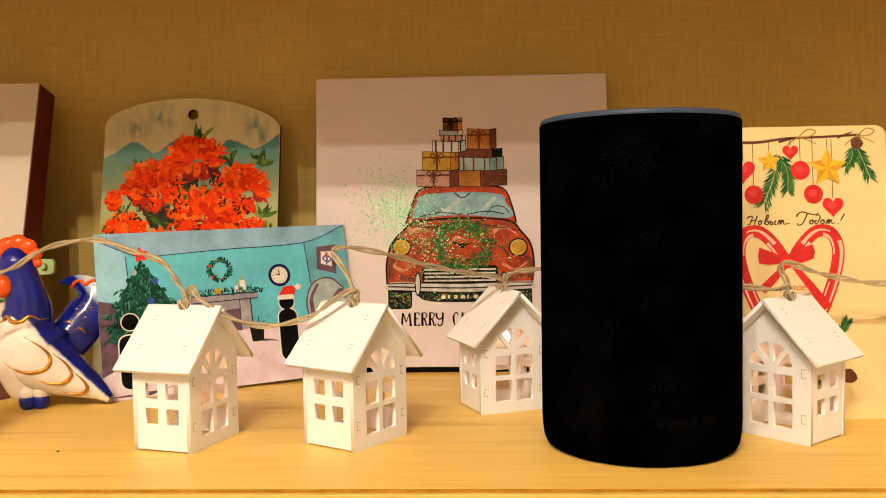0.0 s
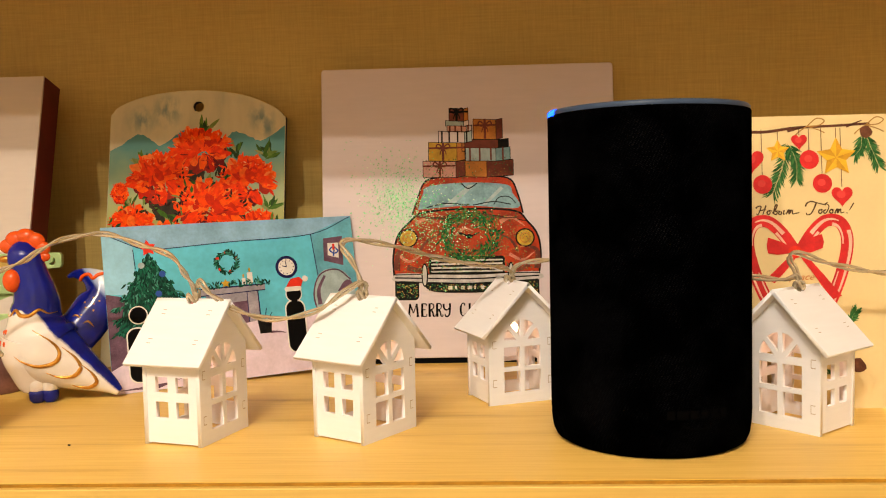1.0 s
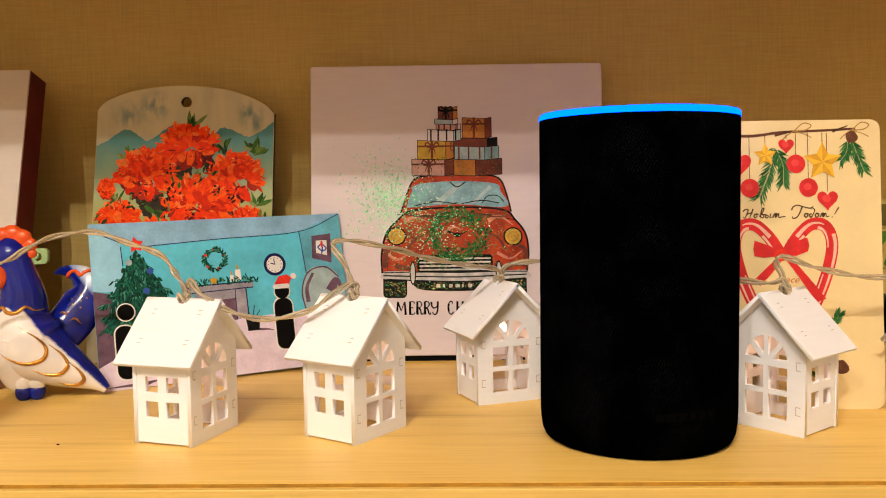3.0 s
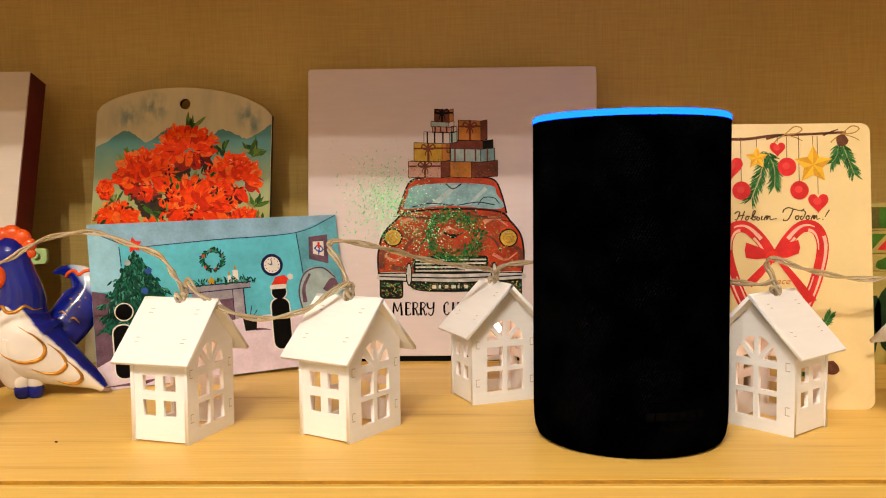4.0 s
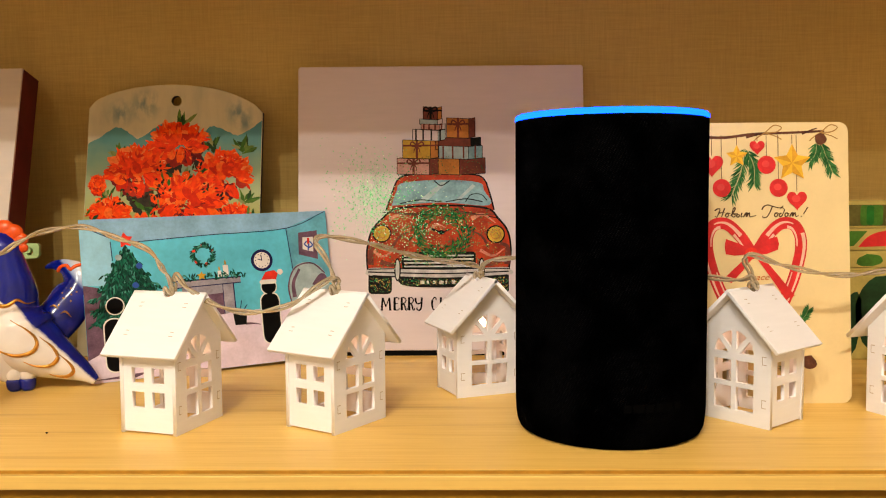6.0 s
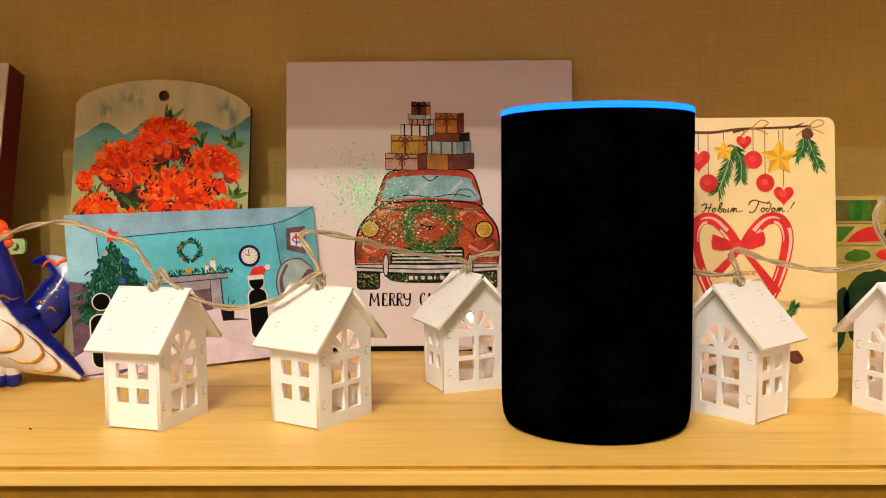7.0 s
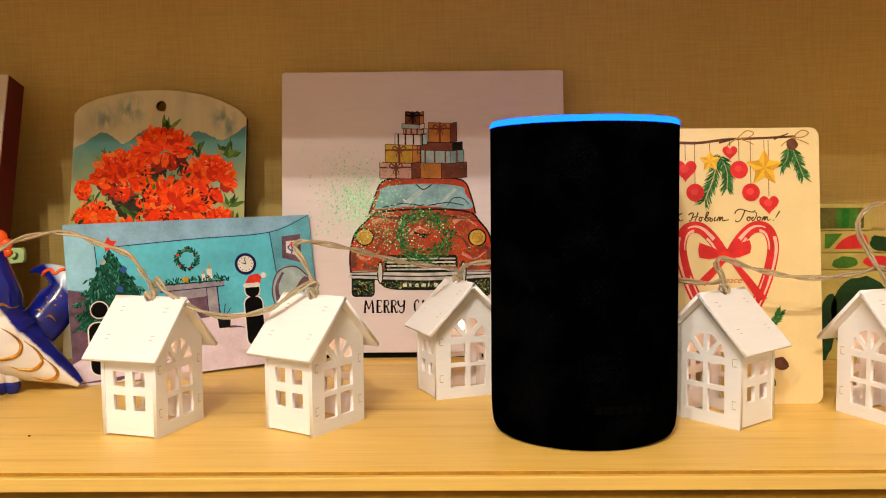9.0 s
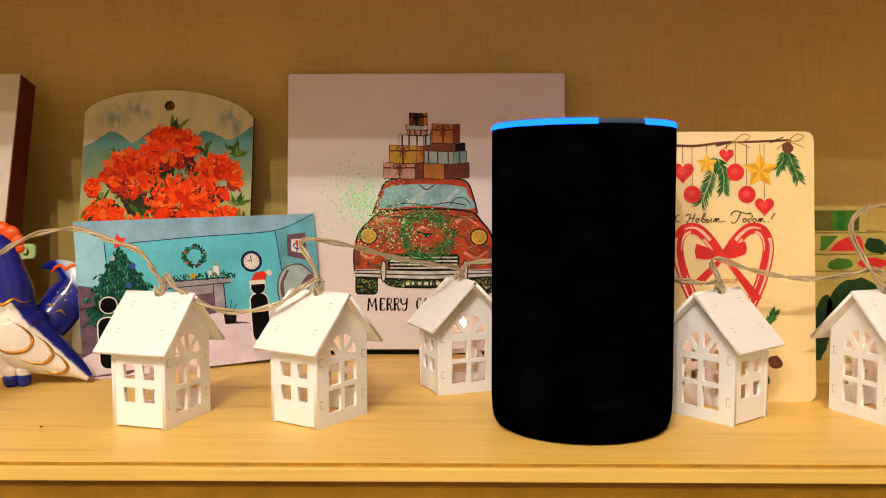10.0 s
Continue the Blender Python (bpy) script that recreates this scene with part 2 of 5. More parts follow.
def text_part(name, words, u, v, height, width, material, parent, layer, shear=0.0, weight=0.0):
    """Lettering that starts at u, v (mm) on a board, with capitals of that height, fitted to that width."""
    cu = bpy.data.curves.new(name, "FONT")
    cu.body, cu.size, cu.shear, cu.offset = words, 1.0, shear, weight
    ob = new(name, cu)
    bpy.context.view_layer.update()
    me = bpy.data.meshes.new_from_object(ob.evaluated_get(bpy.context.evaluated_depsgraph_get()))
    bpy.data.objects.remove(ob)
    xs = [q.co.x for q in me.vertices]
    ys = [q.co.y for q in me.vertices]
    sx, sy = width / 1000 / (max(xs) - min(xs)), height / 1000 / 0.72
    me.transform(Matrix.Translation((u / 1000, -layer * 0.0001, v / 1000)) @ Matrix.Rotation(radians(90), 4, "X")
                 @ Matrix.Diagonal((sx, sy, 1, 1)) @ Matrix.Translation((-min(xs), 0, 0)))
    me.materials.clear()
    me.materials.append(material)
    return part(name, me, material, parent)


# shapes in millimetres on a board
def ell(cx, cy, rx, ry, n=28, a0=0.0, rough=0.0):
    c, s = math.cos(radians(a0)), math.sin(radians(a0))
    out = []
    for i in range(n):
        a = 2 * math.pi * i / n
        k = 1 + rough * random.uniform(-1, 1)
        x, y = rx * k * math.cos(a), ry * k * math.sin(a)
        out.append((cx + c * x - s * y, cy + s * x + c * y))
    return out


def rrect(x0, y0, x1, y1, r=0.0, n=5):
    if r <= 0:
        return [(x0, y0), (x1, y0), (x1, y1), (x0, y1)]
    out = []
    for cx, cy, a in ((x1 - r, y0 + r, -90), (x1 - r, y1 - r, 0), (x0 + r, y1 - r, 90), (x0 + r, y0 + r, 180)):
        out += [(cx + r * math.cos(radians(a + 90 * i / n)), cy + r * math.sin(radians(a + 90 * i / n))) for i in range(n + 1)]
    return out


def star(cx, cy, r, inner=0.45, n=5, a0=90):
    return [(cx + (r if i % 2 == 0 else r * inner) * math.cos(radians(a0 + 180 * i / n)), cy + (r if i % 2 == 0 else r * inner) * math.sin(radians(a0 + 180 * i / n))) for i in range(2 * n)]


def heart(cx, cy, r):
    out = []
    for i in range(28):
        a = 2 * math.pi * i / 28
        out.append((cx + r * math.sin(a) ** 3, cy + r * (13 * math.cos(a) - 5 * math.cos(2 * a) - 2 * math.cos(3 * a) - math.cos(4 * a)) / 15))
    return out


def spline(pts, per=8):
    """Catmull-Rom through points of any dimension."""
    P = [Vector(p) for p in pts]
    P = [2 * P[0] - P[1]] + P + [2 * P[-1] - P[-2]]
    out = []
    for a, b, c, d in zip(P, P[1:], P[2:], P[3:]):
        for i in range(per):
            t = i / per
            out.append(0.5 * (2 * b + (c - a) * t + (2 * a - 5 * b + 4 * c - d) * t * t + (3 * b - a - 3 * c + d) * t ** 3))
    return out + [P[-2]]


def stroke(pts, w0, w1=None, per=6):
    """A brush stroke of that width along points."""
    s = spline(pts, per)
    w1 = w0 if w1 is None else w1
    left, right = [], []
    for i, p in enumerate(s):
        d = (s[min(i + 1, len(s) - 1)] - s[max(i - 1, 0)]).normalized()
        w = (w0 + (w1 - w0) * i / (len(s) - 1)) / 2
        left.append((p.x - d.y * w, p.y + d.x * w))
        right.append((p.x + d.y * w, p.y - d.x * w))
    return left + right[::-1]


def leaf(cx, cy, length, width, a):
    c, s = math.cos(radians(a)), math.sin(radians(a))
    out = []
    for t, w in ((0, 0.05), (0.25, 0.8), (0.5, 1), (0.8, 0.55), (1, 0), (0.8, -0.5), (0.5, -0.95), (0.25, -0.8)):
        x, y = t * length, w * width / 2 * random.uniform(0.8, 1.15)
        out.append((cx + c * x - s * y, cy + s * x + c * y))
    return out


def flat(name, shapes, layer, material, parent, label="", jump=0.0):
    """Printed or painted shapes on a board's face; each layer lies a tenth of a millimetre over the last."""
    bm = bmesh.new()
    for k, pts in enumerate(shapes):
        y = -0.0001 * layer - jump * k
        f = bm.faces.new([bm.verts.new((x / 1000, y, z / 1000)) for x, z in pts])
        f.normal_update()
        if f.normal.y > 0:
            f.normal_flip()
    bmesh.ops.triangulate(bm, faces=bm.faces[:])
    ob = part(name, bm, material, parent, label)
    return tagged(ob, kind="stuff") if len(shapes) > 8 else ob


def sweep(bm, pts, r, n=8, twist=0.0, offset=0.0, phase=0.0, mat=0):
    """A tube along points, r its radius or a function of the way; offset and twist lay it as one strand of a cord."""
    ups, rings, thick = Vector((0.02, 0.05, 1)).normalized(), [], r
    run = 0.0
    for i, p in enumerate(pts):
        d = (pts[min(i + 1, len(pts) - 1)] - pts[max(i - 1, 0)]).normalized()
        side = d.cross(ups)
        if side.length < 0.05:
            side = d.cross(Vector((1, 0, 0)))
        side.normalize()
        up = side.cross(d)
        if i:
            run += (p - pts[i - 1]).length
        a = phase + twist * run
        r = thick(i / (len(pts) - 1)) if callable(thick) else thick
        c = p + offset * (side * math.cos(a) + up * math.sin(a))
        rings.append([bm.verts.new(c + r * (side * math.cos(2 * math.pi * k / n) + up * math.sin(2 * math.pi * k / n))) for k in range(n)])
    for a, b in zip(rings, rings[1:]):
        for k in range(n):
            f = bm.faces.new((a[k], a[(k + 1) % n], b[(k + 1) % n], b[k]))
            f.smooth, f.material_index = True, mat
    for ring in (rings[0][::-1], rings[-1]):
        f = bm.faces.new(ring)
        f.material_index = mat
    return bm


# ---- the room round the shelf ----
def setting(name, bm, material, label, category):
    ob = new(name, mesh_of(name, bm, material))
    return tagged(ob, label, category, kind="structure")


setting("wall_north", box_bm(-1.7, 1.7, 0.226, 0.35, -1.25, 1.45), WALLP, "beige linen-textured wallpaper on the wall behind the shelf", "wall")
# from here on unseen: a closed shell added to throw the bulbs' light back
setting("wall_south", box_bm(-1.7, 1.7, -2.7, -2.6, -1.25, 1.45), ROOM, "unseen plain wall added to bounce lamp light", "wall")
setting("wall_west", box_bm(-1.7, -1.6, -2.6, 0.226, -1.25, 1.45), ROOM, "unseen plain wall added to bounce lamp light", "wall")
setting("wall_east", box_bm(1.6, 1.7, -2.6, 0.226, -1.25, 1.45), ROOM, "unseen plain wall added to bounce lamp light", "wall")
setting("floor", box_bm(-1.7, 1.7, -2.7, 0.35, -1.35, -1.25), FLOORM, "unseen brown floor added to close the room", "floor")
setting("ceiling", box_bm(-1.7, 1.7, -2.7, 0.35, 1.45, 1.55), ROOM, "unseen plain ceiling added to bounce lamp light", "ceiling")

TURN = -0.42
shelf = thing("shelf", pose(0, -0.0628, 0, 0, 0, TURN), "pale oak-look shelf board with a grooved front edge", "shelf")
part("board", box_bm(-1.1, 1.1, 0.0012, 0.284, -0.0074, 0), WOOD, shelf)
# dark strip behind the edge band: the groove's shade, put in as colour
part("groove_shade", box_bm(-1.1, 1.1, 0.0004, 0.0014, -0.0040, -0.0003), GROOVE_SHADE, shelf, "dark brown strip standing in for the shade of the groove")
part("edge_band", box_bm(-1.1, 1.1, -0.0028, 0.0004, -0.0074, -0.0014, 0.0004), EDGE, shelf, "paler strip along the front edge")
# the shadow under the edge band is put into this front's dark brown
part("cabinet_front", box_bm(-1.1, 1.1, 0.0020, 0.018, -0.30, -0.0076), SHADEWOOD, shelf, "brown front under the shelf, darkened for the shadow below the edge")
upper = thing("upper_shelf", pose(0, -0.0628, 0.288, 0, 0, TURN), "pale oak-look shelf board above the decorations", "shelf")
part("board", box_bm(-1.1, 1.1, 0, 0.284, 0, 0.018, 0.0008), WOOD, upper)


# ---- smart speaker ----
def make_speaker():
    R, H = 0.0453, 0.1502
    sp = thing("smart_speaker", pose(0.0671, 0.0050, 0), "black cloth-covered cylindrical smart speaker with a light ring", "speaker")
    prof = [(0.036, 0.0), (0.0410, 0.0003), (0.0432, 0.0016), (0.0444, 0.0042), (0.0450, 0.0085), (R, 0.014)]
    prof += [(R, 0.014 + (H - 0.0168) * i / 12) for i in range(1, 13)] + [(R - 0.0004, H - 0.0022)]
    part("fabric_sleeve", lathe(prof, 128), FABRIC, sp, "black woven cloth sleeve")
    part("top_cap", lathe([(R - 0.0012, H - 0.0030), (R - 0.0014, H - 0.0006), (0.0405, H - 0.0004), (0.0395, H - 0.0012)], 96), RUBBER, sp, "matt black top")
    # the ring channel, grey-blue where it is dark
    bm = bmesh.new()
    n = 128
    sect = [(R - 0.0009, H - 0.0030), (R - 0.00035, H - 0.0024), (R - 0.00035, H - 0.0008), (R - 0.0011, H), (0.0410, H), (0.0410, H - 0.0036)]
    rings = [[bm.verts.new((r * math.cos(2 * math.pi * i / n), r * math.sin(2 * math.pi * i / n), z)) for r, z in sect] for i in range(n)]
    for i in range(n):
        a, b = rings[i], rings[(i + 1) % n]
        for k in range(len(sect)):
            q = (k + 1) % len(sect)
            f = bm.faces.new((a[k], b[k], b[q], a[q]))
            f.smooth = True
    bmesh.ops.recalc_face_normals(bm, faces=bm.faces[:])
    part("light_ring", bm, RINGOFF, sp, "smoky grey-blue ring diffuser")
    # glowing arcs that lie over the channel while lit and sit inside the body while dark
    arcs = []
    for k in range(24):
        bm = bmesh.new()
        a0, a1 = 15 * k - 0.15, 15 * (k + 1) + 0.15
        sect = [(R - 0.0006, H - 0.0030), (R + 0.00008, H - 0.0026), (R + 0.00008, H - 0.0008), (R - 0.0008, H + 0.00015), (0.0422, H + 0.00015)]
        inner = [(0.0418, H - 0.0030)]
        loop = sect + inner
        rows = [[bm.verts.new((r * math.cos(radians(a0 + (a1 - a0) * i / 6)), r * math.sin(radians(a0 + (a1 - a0) * i / 6)), z)) for r, z in loop] for i in range(7)]
        for a, b in zip(rows, rows[1:]):
            for j in range(len(loop)):
                q = (j + 1) % len(loop)
                bm.faces.new((a[j], b[j], b[q], a[q])).smooth = True
        bm.faces.new(rows[0])
        bm.faces.new(rows[-1][::-1])
        bmesh.ops.recalc_face_normals(bm, faces=bm.faces[:])
        arcs.append(part("light_arc", bm, RINGON, sp, "bright blue lit arc of the ring"))
    # faint maker's mark low on the front, as plain bars bent round the sleeve
    def bent(name, cu, cz, w, h, arch=0.0):
        bm = bmesh.new()
        top, low = [], []
        for i in range(9):
            s = -w / 2 + w * i / 8
            a = radians(-90) + (cu + s) / R
            rise = arch * (1 - (2 * s / w) ** 2)
            for lst, dz in ((low, -h / 2), (top, h / 2)):
                lst.append(bm.verts.new(((R + 0.0001) * math.cos(a), (R + 0.0001) * math.sin(a), cz + dz - rise)))
        for i in range(8):
            bm.faces.new((low[i], low[i + 1], top[i + 1], top[i]))
        part(name, bm, MARK, sp)
    for i, w in enumerate((0.0042, 0.0062, 0.0042, 0.0038, 0.0042, 0.0042)):
        bent("mark_bar", 0.000 + 0.0049 * i, 0.0195, w * 0.8, 0.0036)
    bent("mark_swoosh", 0.0125, 0.0152, 0.016, 0.0008, 0.0018)
    return sp, arcs


speaker, ARCS = make_speaker()


# ---- little wooden houses ----
# thin bars, darker than the white plywood, that draw the slots
SLOT = plain("slot_line_tan", (0.46, 0.39, 0.33), 0.8)


def make_house():
    W, L, HE, HR, T = 0.0396, 0.0312, 0.0437, 0.0638, 0.0020
    hs = thing("wooden_house", pose(0, 0, 0), "small white plywood house lantern with cut-out windows", "ornament", "houses of the light string")
    w2 = W / 2
    holes = []
    for x0, x1 in ((-0.0108, -0.0014), (0.0014, 0.0108)):
        for z0, z1 in ((0.0064, 0.0178), (0.0202, 0.0310)):
            holes.append([(x0, z0), (x1, z0), (x1, z1), (x0, z1)])
    r, rise, g = 0.0108, 0.0122, 0.0012
    for k in range(4):
        a0, a1 = 45 * k, 45 * k + 45
        mid = radians(a0 + 22.5)
        ins = math.degrees(math.asin(g / r))
        d = g / math.sin(radians(22.5))
        pts = [(d * math.cos(mid), 0.0334 + d * math.sin(mid))]
        pts += [(r * math.cos(radians(a0 + ins + (45 - 2 * ins) * i / 5)), 0.0334 + rise * math.sin(radians(a0 + ins + (45 - 2 * ins) * i / 5))) for i in range(6)]
        holes.append(pts)
    gable = [(-w2, 0), (w2, 0), (w2, HE), (0, HR), (-w2, HE)]
    g1 = sheet("gable_panel", [gable] + holes, T, WHITEW, hs, pose(0, -L / 2, 0), bevel=0.00015)
    part("gable_panel", g1.data, WHITEW, hs, m=pose(0, L / 2 - T, 0))
    lw = L / 2 - T
    wins = []
    for x0, x1 in ((-0.0090, -0.0022), (0.0022, 0.0090)):
        for z0, z1 in ((0.0126, 0.0202), (0.0244, 0.0318)):
            wins.append([(x0, z0), (x1, z0), (x1, z1), (x0, z1)])
    s1 = sheet("side_panel", [[(-lw, 0.0008), (lw, 0.0008), (lw, HE), (-lw, HE)]] + wins, T, WHITEW, hs, pose(w2 - 0.0024, 0, 0, 0, 0, -90), bevel=0.00015)
    part("side_panel", s1.data, WHITEW, hs, m=pose(-w2 + 0.0024, 0, 0, 0, 0, 90))
    # roof plates, notched in the middle of the ridge
    slope = math.degrees(math.atan2(HR - HE, w2))
    ln, run = 0.0206, 0.0388
    plate = [(-ln, -run), (ln, -run), (ln, 0), (0.0030, 0)]
    plate += [(0.0030 * math.cos(radians(-180 * i / 8)), 0.0036 * math.sin(radians(-180 * i / 8))) for i in range(1, 8)]
    plate += [(-0.0030, 0), (-ln, 0)]
    for sgn in (1, -1):
        m = pose(0, 0, HR + 0.0027, 0, 0, 90 * sgn) @ pose(0, 0, 0, -(90 - slope))
        rp = sheet("roof_panel", [plate], 0.0019, WHITEW, hs, m, bevel=0.0002)
        for x in (-0.0125, 0.0125):
            for z in (-0.0085, -0.0255):
                for dz in (-0.0012, 0.0012):
                    part("slot", box_bm(x - 0.0009, x + 0.0012, -0.00005, 0.0006, z + dz - 0.00016, z + dz + 0.00016), SLOT, rp)
    for x in (-w2 + 0.0034, w2 - 0.0034):
        for z in (0.0118, 0.0328):
            for dz in (-0.0019, 0.0019):
                part("slot", box_bm(x - 0.0011, x + 0.0011, -L / 2 - 0.00005, -L / 2 + 0.0006, z + dz - 0.00018, z + dz + 0.00018), SLOT, hs)
            part("slot", box_bm(x - 0.0012, x - 0.0009, -L / 2 - 0.00005, -L / 2 + 0.0006, z - 0.0019, z + 0.0019), SLOT, hs)
    return hs


house = make_house()
# x, y, turn, and how far the loose roof has slid along the ridge
PLACES = [(-0.1486, 0.0107, 73.3, -0.0007), (-0.0672, 0.0131, 57.3, -0.0000), (0.0057, 0.0822, 22.2, -0.0036), (0.1410, 0.0200, -50.0, -0.0017), (0.2265, 0.0191, -67.7, -0.0020), (-0.2780, 0.0040, 68.0, 0.0)]
HOUSES = [pose(x, y, 0, 0, 0, a) for x, y, a, slid in PLACES]
house.matrix_local = HOUSES[0]
for m, place in zip(HOUSES[1:], PLACES[1:]):
    twin = copy_thing(house, m)
    for panel in twin.children:
        if panel.name.startswith("roof_panel"):
            panel.location.y += place[3]


# ---- white panel with the printed car ----
RED = plain("car_red_print", (0.44, 0.036, 0.004), 0.45, vary=0.5, scale=90)
REDL = plain("car_pink_sheen_print", (0.62, 0.20, 0.13), 0.45, vary=0.3, scale=120)
GLASSP = plain("windscreen_blue_print", (0.22, 0.40, 0.46), 0.45, vary=0.4, scale=70)
STEEL = plain("bumper_grey_print", (0.52, 0.50, 0.50), 0.45, vary=0.3, scale=150)
DARKP = plain("charcoal_print", (0.012, 0.012, 0.011), 0.6, vary=0.5, scale=150, spec=0.04)
YEL = plain("yellow_print", (0.55, 0.33, 0.03), 0.45, vary=0.3, scale=120)
ORA = plain("orange_print", (0.50, 0.19, 0.03), 0.45, vary=0.3, scale=120)
BRN = plain("brown_print", (0.17, 0.035, 0.018), 0.45, vary=0.35, scale=120)
PNK = plain("pink_print", (0.62, 0.34, 0.30), 0.45, vary=0.2, scale=120)
LBL = plain("pale_blue_print", (0.36, 0.47, 0.50), 0.45, vary=0.2, scale=120)
NEEDLE = palette("wreath_needles", [(0.0, (0.006, 0.045, 0.010)), (0.5, (0.012, 0.12, 0.03)), (0.85, (0.04, 0.20, 0.03)), (1.0, (0.14, 0.12, 0.02))])
GLIT = palette("green_gold_glitter", [(0.0, (0.03, 0.48, 0.16)), (0.35, (0.10, 0.80, 0.26)), (0.6, (0.30, 0.95, 0.48)), (0.82, (0.70, 0.95, 0.65)), (1.0, (0.95, 0.95, 0.85))], 0.40, 0.4)
DGLIT = palette("dark_glitter", [(0.0, (0.02, 0.14, 0.05)), (0.35, (0.03, 0.22, 0.08)), (0.6, (0.34, 0.10, 0.03)), (0.85, (0.45, 0.36, 0.10)), (1.0, (0.06, 0.02, 0.02))], 0.35, 0.6)


def flecks(name, count, place, size, layer, material, parent, label=""):
    """Loose glitter: tiny tilted flakes on the face."""
    bm = bmesh.new()
    for _ in range(count):
        u, v = place()
        r = size * random.uniform(0.6, 1.4) / 1000
        nrm = Vector((random.gauss(-0.06, 0.15), -1, random.gauss(0.30, 0.17))).normalized()
        a = nrm.orthogonal().normalized()
        b = nrm.cross(a)
        c = Vector((u / 1000, -0.0001 * layer - r * 0.5, v / 1000))
        bm.faces.new([bm.verts.new(c + r * (a * math.cos(k * math.pi / 2.5) + b * math.sin(k * math.pi / 2.5))) for k in range(5)])
    ob = part(name, bm, material, parent, label)
    return tagged(ob, kind="stuff")


def gift(parent, u0, v0, u1, v1, face, side, bow=None, depth=0.22, layer=3, stripes=None):
    w = u1 - u0
    g = flat("gift_box", [[(u0, v0), (u1 - w * depth, v0 - 0.6), (u1 - w * depth, v1 - 0.8), (u0, v1)]], layer, face, parent)
    flat("gift_side", [[(u1 - w * depth, v0 - 0.6), (u1, v0 + 0.4), (u1, v1), (u1 - w * depth, v1 - 0.8)]], layer, side, g)
    flat("gift_outline", [stroke([(u0, v0), (u1 - w * depth, v0 - 0.6)], 0.45, per=1), stroke([(u0, v0), (u0, v1)], 0.45, per=1), stroke([(u1 - w * depth, v0 - 0.6), (u1 - w * depth, v1 - 0.8)], 0.4, per=1),
                          stroke([(u1 - w * depth, v0 - 0.6), (u1, v0 + 0.4)], 0.45, per=1), stroke([(u1, v0 + 0.4), (u1, v1)], 0.45, per=1), stroke([(u0, v1), (u1 - w * depth, v1 - 0.8)], 0.4, per=1), stroke([(u1 - w * depth, v1 - 0.8), (u1, v1)], 0.4, per=1)], layer + 0.6, DARKP, g, jump=0.000002)
    if stripes:
        flat("ribbon", [[(u0 + w * f, v0), (u0 + w * f + 1.1, v0), (u0 + w * f + 1.1, v1), (u0 + w * f, v1)] for f in (0.08, 0.3, 0.55, 0.82)], layer + 1, stripes, g)
    if bow:
        cx, cy = u0 + w * 0.4, v1 - (v1 - v0) * 0.32
        flat("ribbon", [[(cx - 0.8, v0), (cx + 0.8, v0), (cx + 0.8, v1), (cx - 0.8, v1)], [(u0, cy - 0.6), (u1 - 0.2, cy - 0.6), (u1 - 0.2, cy + 0.6), (u0, cy + 0.6)]], layer + 1, bow, g)
        loops = []
        for s in (-1, 1):
            loops.append(stroke([(cx, cy), (cx + s * 3.2, cy + 2.6), (cx + s * 4.6, cy + 0.8), (cx + s * 2.4, cy - 0.6), (cx, cy)], 1.0))
            loops.append(stroke([(cx, cy), (cx + s * 1.6, cy - 2.6), (cx + s * 2.2, cy - 5)], 1.0, 0.5))
        flat("bow", loops, layer + 2, bow, g, jump=0.00001)


